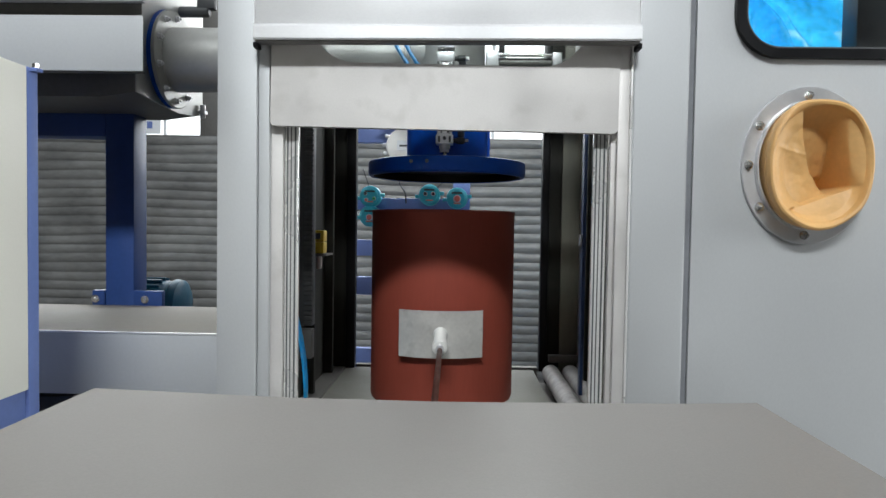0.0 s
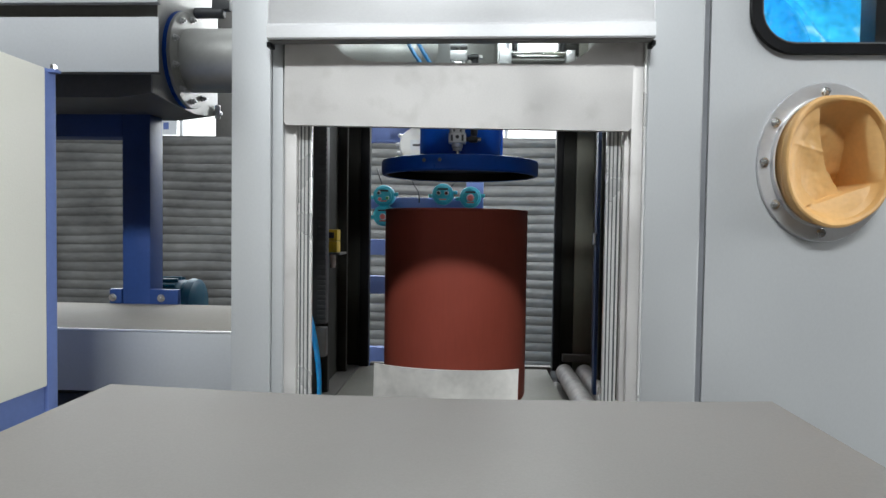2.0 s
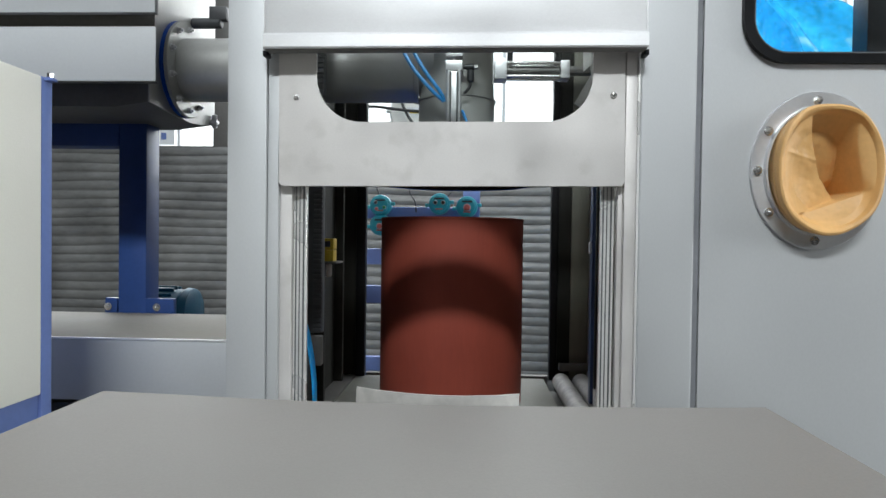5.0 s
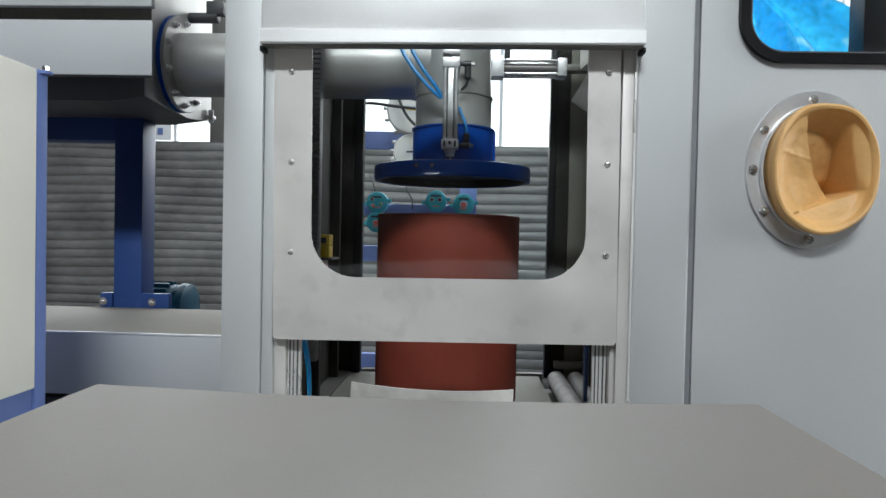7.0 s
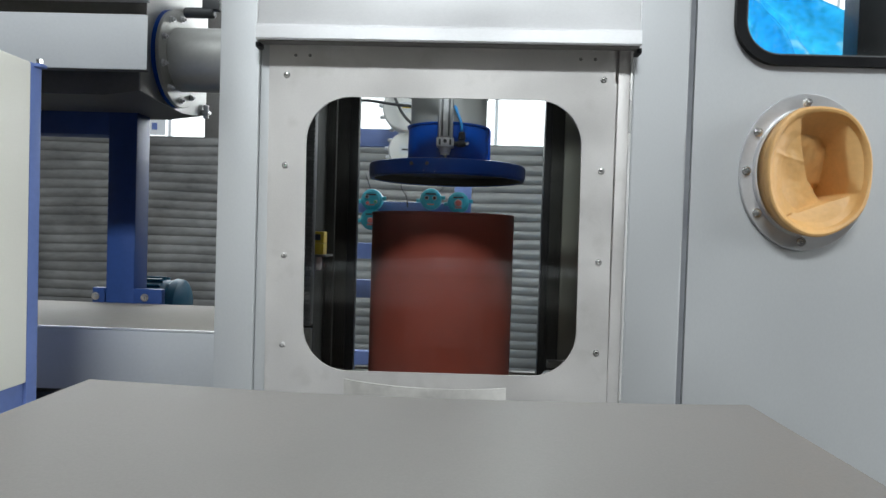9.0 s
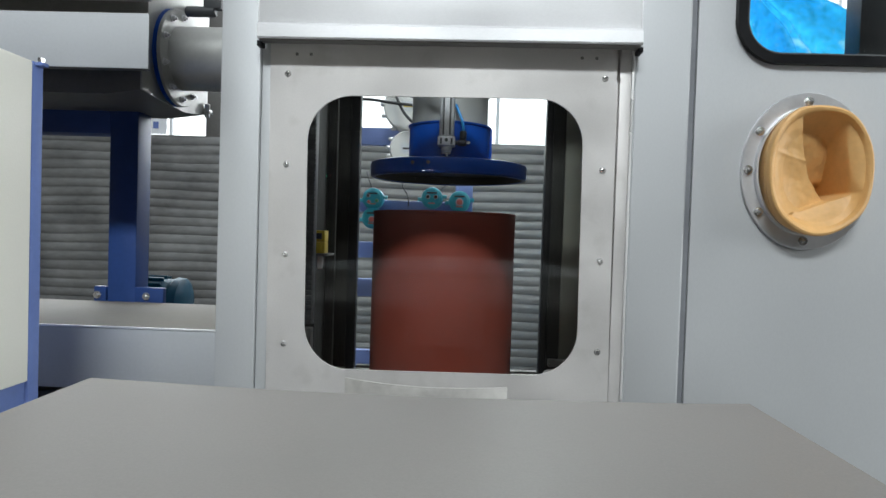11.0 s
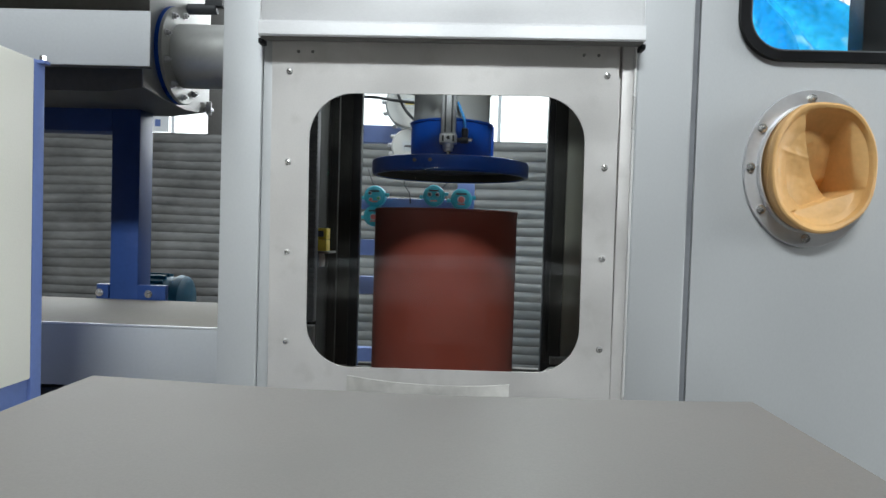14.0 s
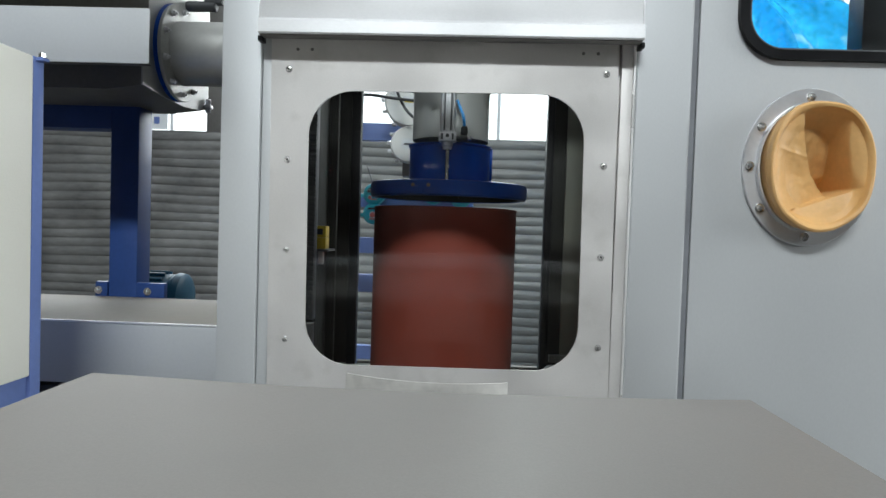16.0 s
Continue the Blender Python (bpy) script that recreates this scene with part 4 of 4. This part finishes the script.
# ---- pusher ----
def pusher():
    p = thing("pusher", "curved steel pusher plate on a piston rod", "pusher", at=(-0.0336, 1.65, 0.216))
    n, R = 24, 0.26
    bm = bmesh.new()
    faces = []
    for y_off in (0.0, 0.003):
        rows = []
        for i in range(n + 1):
            x = -0.1235 + 0.247 * i / n
            y = R - math.sqrt(R * R - x * x)
            rows.append((bm.verts.new((x, y - 0.003 + y_off, 0.969)), bm.verts.new((x, y - 0.003 + y_off, 1.107))))
        faces.append(rows)
    f, b = faces
    for i in range(n):
        bm.faces.new((f[i][0], f[i + 1][0], f[i + 1][1], f[i][1]))
        bm.faces.new((b[i + 1][0], b[i][0], b[i][1], b[i + 1][1]))
        bm.faces.new((f[i][1], f[i + 1][1], b[i + 1][1], b[i][1]))
        bm.faces.new((f[i + 1][0], f[i][0], b[i][0], b[i + 1][0]))
    for i in (0, n):
        bm.faces.new((f[i][0], f[i][1], b[i][1], b[i][0]))
    bmesh.ops.recalc_face_normals(bm, faces=bm.faces)
    part("plate", bm, PLATE, p, "bent mottled grey steel plate")
    end = bm_lathe([(0, -0.105), (0.010, -0.105), (0.0115, -0.103), (0.020, -0.103), (0.0218, -0.100), (0.0218, -0.082), (0.0190, -0.080), (0.0185, -0.060), (0.0185, -0.012), (0.022, -0.003), (0, -0.003)], 32, 'y')
    bmesh.ops.transform(end, matrix=Matrix.Translation((0, 0, 1.041)) @ Matrix.Rotation(radians(13), 4, 'X'), verts=end.verts)
    part("rod_end", end, WHITE, p, "white plastic rod end")
    part("rod", bm_rod(0.0068, -1.05, -0.100, 'y', (0, 0, 1.014), 0.001, 20), RODM, p, "oily piston rod, coloured brown for the drum's reflection")
    part("lock_nut", bm_rod(0.0125, -0.112, -0.104, 'y', (0, 0, 1.016), 0.001, 6), RINGM, p)
    return p


push = resize(pusher(), SIZE)


# ---- grey cover in the foreground ----
def top_plate(x0, x1, y0, y1, z0, z1):
    """A sheet that sags a little between its sides, with turned-down edges."""
    bm = bmesh.new()
    nx, ny, r = 40, 20, 0.004

    def at(i, j, z):
        u, v = i / nx, j / ny
        return x0 + (x1 - x0) * u, y0 + (y1 - y0) * v, z - 0.0070 * math.sin(math.pi * u) ** 0.9 * (0.25 + 0.75 * v) + 0.0006 * noise.noise((u * 5, v * 7, 1))

    top = [[bm.verts.new(at(i, j, z1)) for j in range(ny + 1)] for i in range(nx + 1)]
    low = [[bm.verts.new(at(i, j, z0)) for j in range(ny + 1)] for i in range(nx + 1)]
    for i in range(nx):
        for j in range(ny):
            bm.faces.new((top[i][j], top[i + 1][j], top[i + 1][j + 1], top[i][j + 1]))
            bm.faces.new((low[i][j + 1], low[i + 1][j + 1], low[i + 1][j], low[i][j]))
    rim = [(i, 0) for i in range(nx)] + [(nx, j) for j in range(ny)] + [(i, ny) for i in range(nx, 0, -1)] + [(0, j) for j in range(ny, 0, -1)]
    for (a, c), (d, e) in zip(rim, rim[1:] + rim[:1]):
        bm.faces.new((top[a][c], low[a][c], low[d][e], top[d][e]))
    bmesh.ops.recalc_face_normals(bm, faces=bm.faces)
    edges = [e for e in bm.edges if len(e.link_faces) == 2 and e.calc_face_angle(0) > 1.2]
    bmesh.ops.bevel(bm, geom=edges, offset=0.0025, segments=2, affect='EDGES')
    return bm


def cover():
    c = thing("machine_cover", "grey painted sheet metal machine cover", "cover")
    x0, x1, y1 = -0.437, 0.368, 0.866
    part("top_sheet", top_plate(x0, x1, -0.18, y1, 1.139, 1.147), TABLE, c)
    part("side_skirt", bm_box(x0, x0 + 0.003, -0.18, y1 - 0.02, 0.80, 1.1380), TABLE, c)
    part("side_skirt", bm_box(x1 - 0.003, x1, -0.18, y1 - 0.02, 0.80, 1.1380), TABLE, c)
    for a, e in ((x0 + 0.0032, -0.085), (0.018, x1 - 0.0032)):
        part("front_skirt", bm_box(a, e, y1 - 0.026, y1 - 0.0225, 0.80, 1.1375), TABLE, c)
    for lx in (x0 + 0.02, x1 - 0.06):
        for ly in (-0.14, 0.76):
            part("leg", bm_box(lx, lx + 0.04, ly, ly + 0.04, 0, 0.80, 0.003), DARKSTEEL, c)
    part("cylinder_body", bm_rod(0.03, -0.17, 0.70, 'y', (-0.0336, 0, 1.068), 0.003, 24), ALU, c)
    part("crossbar", bm_box(x0 + 0.0032, x1 - 0.0032, 0.10, 0.14, 0.80, 0.83), DARKSTEEL, c)
    part("cylinder_foot", bm_box(-0.07, -0.012, 0.10, 0.14, 0.8302, 1.037), DARKSTEEL, c)
    return c


cover()


def workbench():
    """Added behind the operator's place for a pale band reflected in the door's glass alone."""
    b = thing("workbench", "pale grey bowed sheet on legs, added for a reflection in the door glass", "bench")
    bm = bmesh.new()
    rows = []
    for k in range(25):
        x = -0.95 + 1.9 * k / 24
        rise = 0.015 + 0.060 * math.cos(math.pi * (k / 24 - 0.5)) ** 1.2
        rows.append([bm.verts.new((x, -1.15 - 0.6 * q / 6, 1.102 + rise * math.sin(math.pi / 2 * q / 6))) for q in range(7)] + [bm.verts.new((x, -1.75, 1.0998)), bm.verts.new((x, -1.15, 1.0998))])
    for a, c in zip(rows, rows[1:]):
        for q in range(9):
            bm.faces.new((a[q], a[(q + 1) % 9], c[(q + 1) % 9], c[q]))
    bm.faces.new(rows[0])
    bm.faces.new(rows[-1])
    bmesh.ops.recalc_face_normals(bm, faces=bm.faces)
    part("bowed_top", bm, BOXM, b)
    part("front_sheet", bm_box(-0.94, 0.94, -1.18, -1.165, 0.55, 1.0995, 0.003), DARKSTEEL, b)
    for x in (-0.9, 0.86):
        for y in (-1.70, -1.25):
            part("leg", bm_box(x, x + 0.04, y, y + 0.04, 0, 1.0995, 0.003), DARKSTEEL, b)
    return b


workbench()


# ---- cream cabinet ----
def cabinet():
    c = thing("control_cabinet", "cream control cabinet with pale blue frame", "cabinet")
    X = -0.746
    part("door_panel", bm_box(X - 0.020, X, 0.30, 1.2, 1.052, 1.618, 0.004), CREAM, c)
    part("body", bm_box(X - 0.60, X - 0.0205, 0.30, 1.2, 1.052, 1.612, 0.003), CREAM, c)
    part("corner_post", bm_box(X - 0.60, X - 0.0002, 1.2005, 1.2285, 0, 1.618, 0.002), PALEBLUE, c, "pale blue steel frame post")
    part("bottom_rail", bm_box(X - 0.60, X - 0.006, 0.30, 1.2, 0.955, 1.0515, 0.002), PALEBLUE, c)
    part("leg", bm_box(X - 0.06, X - 0.02, 0.35, 0.39, 0, 0.9545, 0.002), PALEBLUE, c)
    tab = part("hinge_tab", bm_box(X - 0.004, X + 0.014, 1.205, 1.222, 1.611, 1.617, 0.001), PALEBLUE, c)
    part("hinge_bolt", bm_rod(0.006, 1.617, 1.626, 'z', (X + 0.006, 1.213, 0), 0.001, 6), POLISH, tab)
    return c


cabinet()


# ---- left machine base, post and hopper box ----
def bench():
    b = thing("bench", "grey sheet steel machine bench with bright edge", "bench")
    part("top", bm_box(-2.4, -0.467, 1.504, 1.95, 1.098, 1.106, 0.002), mat("dusty_top", (0.20, 0.182, 0.160), 0.68, 0.1, 4, 0.12, 90, 0.05, dirt=0.3, dirt_colour=(0.23, 0.20, 0.165)), b)
    part("front", bm_box(-2.4, -0.467, 1.50, 1.5035, 0.964, 1.1015, 0.001), BOXM, b)
    part("edge", bm_box(-2.4, -0.467, 1.4985, 1.5035, 1.1017, 1.106, 0.001), HOOD, b, "bright rolled edge")
    part("back", bm_box(-2.4, -0.467, 1.946, 1.95, 0.964, 1.0975), BOXM, b)
    for x in (-0.55, -1.2, -2.3):
        part("leg", bm_box(x - 0.03, x + 0.03, 1.68, 1.74, 0, 1.0975, 0.003), PALEBLUE, b)
    part("under_rail", bm_box(-2.4, -0.5, 1.56, 1.60, 0.90, 0.94, 0.002), DARK, b)
    return b


bench()


def blue_post():
    p = thing("support_post", "blue painted square steel support post with crossbeam", "post")
    part("post", bm_box(-1.041, -0.955, 1.970, 2.05, 0, 1.672, 0.005), POSTBLUE, p)
    part("crossbeam", bm_box(-2.3, -1.0415, 1.972, 2.048, 1.602, 1.690, 0.005), POSTBLUE, p)
    for x0, x1 in ((-1.078, -1.0415), (-0.9545, -0.868)):
        lug = part("foot_lug", bm_box(x0, x1, 1.965, 1.985, 1.09, 1.148, 0.003), POSTBLUE, p)
        hex_bolt("lug_bolt", ((x0 + x1) / 2 - 0.008, 1.965, 1.122), '-y', 0.009, 0.008, POLISH, lug)
    return p


blue_post()


def motor():
    m = thing("electric_motor", "teal painted electric motor beyond the base", "motor")
    part("body", bm_rod(0.085, -1.30, -1.068, 'x', (0, 2.5, 1.045), 0.015, 40), DTEAL, m)
    fin = finish(bm_box(-1.275, -1.105, -0.004, 0.004, 0.084, 0.098, 0.001, 1), "fin", DTEAL, False)
    for k in range(9):
        o = new("fin", fin)
        o.parent = m
        o.matrix_basis = Matrix.Translation((0, 2.5, 1.045)) @ Matrix.Rotation(radians(-80 + 20 * k), 4, 'X')
    part("fan_cover", bm_lathe([(0, -1.068), (0.090, -1.068), (0.092, -1.063), (0.088, -1.040), (0.07, -1.030), (0, -1.030)], 32, 'x', (0, 2.5, 1.045)), DTEAL, m)
    part("terminal_box", bm_box(-1.26, -1.11, 2.33, 2.41, 1.01, 1.085, 0.006), TEAL, m)
    part("stand", bm_box(-1.26, -1.10, 2.42, 2.58, 0, 0.962, 0.004), PALEBLUE, m)
    return m


motor()


def hopper_box():
    h = thing("hopper_box", "grey sheet metal hopper housing with ribs", "machine housing")
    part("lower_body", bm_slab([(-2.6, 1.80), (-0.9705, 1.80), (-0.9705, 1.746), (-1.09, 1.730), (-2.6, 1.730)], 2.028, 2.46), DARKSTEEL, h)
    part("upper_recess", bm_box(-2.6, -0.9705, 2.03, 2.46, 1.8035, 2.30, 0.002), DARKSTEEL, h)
    part("side_plate", bm_slab([(2.0065, 2.4), (2.0065, 1.742), (2.14, 1.733), (2.30, 1.728), (2.40, 1.738), (2.49, 1.752), (2.50, 1.80), (2.50, 2.4)], -0.9700, -0.9655, 'yz'), PIPE, h, "side plate")
    part("clamp", join(bm_rod(0.010, 1.74, 1.79, 'z', (-0.953, 2.47, 0), 0.002, 14), bm_box(-0.9652, -0.94, 2.455, 2.485, 1.755, 1.768, 0.002)), RINGM, h)
    part("valve", join(bm_rod(0.018, -0.9652, -0.86, 'x', (0, 2.30, 2.075), 0.004, 20), bm_box(-0.90, -0.84, 2.285, 2.315, 2.083, 2.13, 0.003)), DARK, h, "black valve block")
    resize(h, SIZE, BASE)
    part("front_face", bm_box(-2.6, -0.703, 1.52, 1.523, 1.687, 1.810, 0.001), BOXM, h)
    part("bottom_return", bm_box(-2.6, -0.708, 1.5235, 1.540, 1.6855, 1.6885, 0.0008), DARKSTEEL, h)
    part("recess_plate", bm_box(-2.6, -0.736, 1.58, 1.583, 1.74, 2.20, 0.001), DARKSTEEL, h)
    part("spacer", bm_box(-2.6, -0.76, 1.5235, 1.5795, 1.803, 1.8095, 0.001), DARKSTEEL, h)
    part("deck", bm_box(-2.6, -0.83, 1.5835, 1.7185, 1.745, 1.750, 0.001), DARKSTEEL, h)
    part("top_channel", bm_box(-2.6, -0.7035, 1.517, 1.535, 1.8405, 2.20, 0.003), BOXM, h)
    return h


hopper_box()


# ---- operator frame behind the chamber ----
def rear_frame():
    f = thing("operator_frame", "pale blue painted steel frame behind the chamber", "frame")
    part("post", bm_box(-0.023, 0.053, 2.95, 3.00, 0, 1.62, 0.004), FRAMEBLUE, f)
    part("post", bm_box(-0.56, -0.49, 2.95, 3.00, 0, 1.90, 0.004), FRAMEBLUE, f)
    for z0, z1, x1 in ((1.424, 1.476, -0.0235), (1.217, 1.288, -0.0235), (1.042, 1.122, -0.0235), (0.700, 0.800, -0.0235), (1.722, 1.800, -0.20)):
        part("crossbar", bm_box(-0.4895, x1, 2.955, 2.995, z0, z1, 0.004), FRAMEBLUE, f)
    return f


rear_frame()


def button_station(x, z, knobs):
    s = thing("button_station", "round teal push button station with lugs", "button station", group="button stations")
    part("housing", bm_lathe([(0, -0.012), (0.040, -0.012), (0.046, -0.006), (0.047, 0.0), (0.047, 0.045), (0, 0.045)], 36, 'y', (x, 2.905, z)), TEAL, s)
    lidp = part("cover", bm_lathe([(0, -0.022), (0.034, -0.022), (0.037, -0.018), (0.037, -0.0122), (0, -0.0122)], 36, 'y', (x, 2.905, z)), TEAL, s)
    for a in (8, 188):
        ca, sa = math.cos(radians(a)), math.sin(radians(a))
        part("lug", bm_box(x + 0.054 * ca - 0.010, x + 0.054 * ca + 0.010, 2.900, 2.915, z + 0.054 * sa - 0.008, z + 0.054 * sa + 0.008, 0.003), TEAL, s)
    part("label_plate", bm_box(x - 0.022, x + 0.022, 2.8815, 2.8828, z + 0.018, z + 0.025), INK, lidp)
    part("print", bm_box(x - 0.015, x + 0.015, 2.8815, 2.8828, z - 0.026, z - 0.021), RED, lidp)
    for dx, dz, r, m in knobs:
        part("bezel", bm_rod(r * 1.35, -0.027, -0.0222, 'y', (x + dx, 2.905, z + dz), 0.001, 20), RINGM, lidp)
        part("button", bm_rod(r, -0.036, -0.0272, 'y', (x + dx, 2.905, z + dz), 0.002, 20), m, lidp)
    return s


button_station(-0.385, 1.480, ((-0.018, 0.012, 0.006, DARK), (-0.014, -0.016, 0.0065, RED), (0.020, -0.010, 0.006, GREEN)))
button_station(-0.125, 1.490, ((-0.017, 0.004, 0.0070, DARK), (0.017, 0.004, 0.0070, RODM)))
button_station(-0.004, 1.478, ((0.0, -0.004, 0.013, RED),))
button_station(-0.385, 1.394, ((0.0, -0.006, 0.011, RED),))


def round_junction(x, z, r, mark):
    j = thing("round_junction_box", "round pale grey junction box with lugs", "junction box", group="round junction boxes")
    part("housing", bm_lathe([(0, -0.02), (r * 0.93, -0.02), (r, -0.012), (r, 0.05), (0, 0.05)], 40, 'y', (x, 2.82, z)), WHITE, j)
    for a in (150, 175, 200, 235, 20, 320):
        ca, sa = math.cos(radians(a)), math.sin(radians(a))
        part("lug", bm_box(x + (r + 0.008) * ca - 0.010, x + (r + 0.008) * ca + 0.010, 2.82, 2.84, z + (r + 0.008) * sa - 0.007, z + (r + 0.008) * sa + 0.007, 0.003), RINGM, j)
    plate = part("name_plate", bm_box(x - 0.03, x + 0.045, 2.7982, 2.7995, z - 0.02, z + 0.022), PAPER, j)
    part("mark", bm_box(x - 0.02, x + 0.035, 2.7965, 2.798, z - 0.004, z + 0.004), mark, plate)
    return j


round_junction(-0.230, 1.690, 0.077, INK)
round_junction(-0.232, 1.868, 0.105, YELLOW)
solo("box_pole", bm_box(-0.26, -0.20, 2.871, 2.95, 1.56, 2.2, 0.003), DARKSTEEL, "dark steel pole carrying round boxes", "post")
for pts in ([(-0.52, 2.95, 1.893), (-0.46, 2.80, 1.885), (-0.385, 2.70, 1.872), (-0.27, 2.68, 1.855), (-0.12, 2.64, 1.835)], [(-0.235, 2.872, 2.02), (-0.29, 2.75, 1.95), (-0.27, 2.70, 1.880), (-0.235, 2.69, 1.815), (-0.185, 2.67, 1.770), (-0.12, 2.66, 1.75)],
            [(-0.24, 2.93, 1.60), (-0.26, 2.93, 1.545), (-0.235, 2.93, 1.50), (-0.232, 2.956, 1.455)], [(-0.42, 2.93, 1.60), (-0.40, 2.92, 1.545), (-0.39, 2.92, 1.52)],
            [(-0.06, 2.93, 1.56), (-0.085, 2.92, 1.53), (-0.10, 2.92, 1.51)]):
    solo("cable", bm_tube(pts, 0.006 if pts[0][2] > 1.8 else 0.0028), DARK, "black cable hanging behind the chamber", "cable", group="cables")


# ---- moving things ----
def motions():
    def back(y):
        """0 at the drum, 1 drawn back."""
        return (1.6496 - y) / 0.7686

    door_rows = [(0.0, 1.5385), (4.2, 1.5385), (4.35, 1.532), (4.6, 1.500), (6.3, 1.243), (6.5, 1.212), (7.0, 1.130), (7.5, 1.049), (8.0, 0.966), (8.15, 0.946), (8.3, 0.940), (8.6, 0.940), (16.0, 0.940)]
    # the door hangs a little out of square and rocks over as it starts down
    walk(door, [(t, pose(0, 0, z, 0, 0.7 if t < 4.3 else (0.2 if t < 4.5 else -0.5), 0)) for t, z in door_rows])
    push_rows = [(0.0, 1.6496), (0.3, 1.5446), (0.6, 1.4438), (0.9, 1.3388), (1.2, 1.2355), (1.5, 1.1347), (1.8, 1.0423), (2.1, 0.9524), (2.35, 0.8861), (2.5, 0.881), (2.8, 0.881), (16.0, 0.881)]
    walk(push, [(t, pose(-0.0246 - 0.0117 * (y - 0.881) - 0.0198 * back(y), y, 0.216 + 0.002 * back(y), 0, 1.3 * back(y), 0.67)) for t, y in push_rows])
    lid_rows = [(0.0, 1.485), (14.1, 1.485), (14.2, 1.481), (14.3, 1.443), (14.4, 1.427), (14.5, 1.422), (14.8, 1.420), (15.2, 1.419), (16.0, 1.419)]
    walk(lid, [(t, pose(-0.029, 1.864, z)) for t, z in lid_rows])


motions()
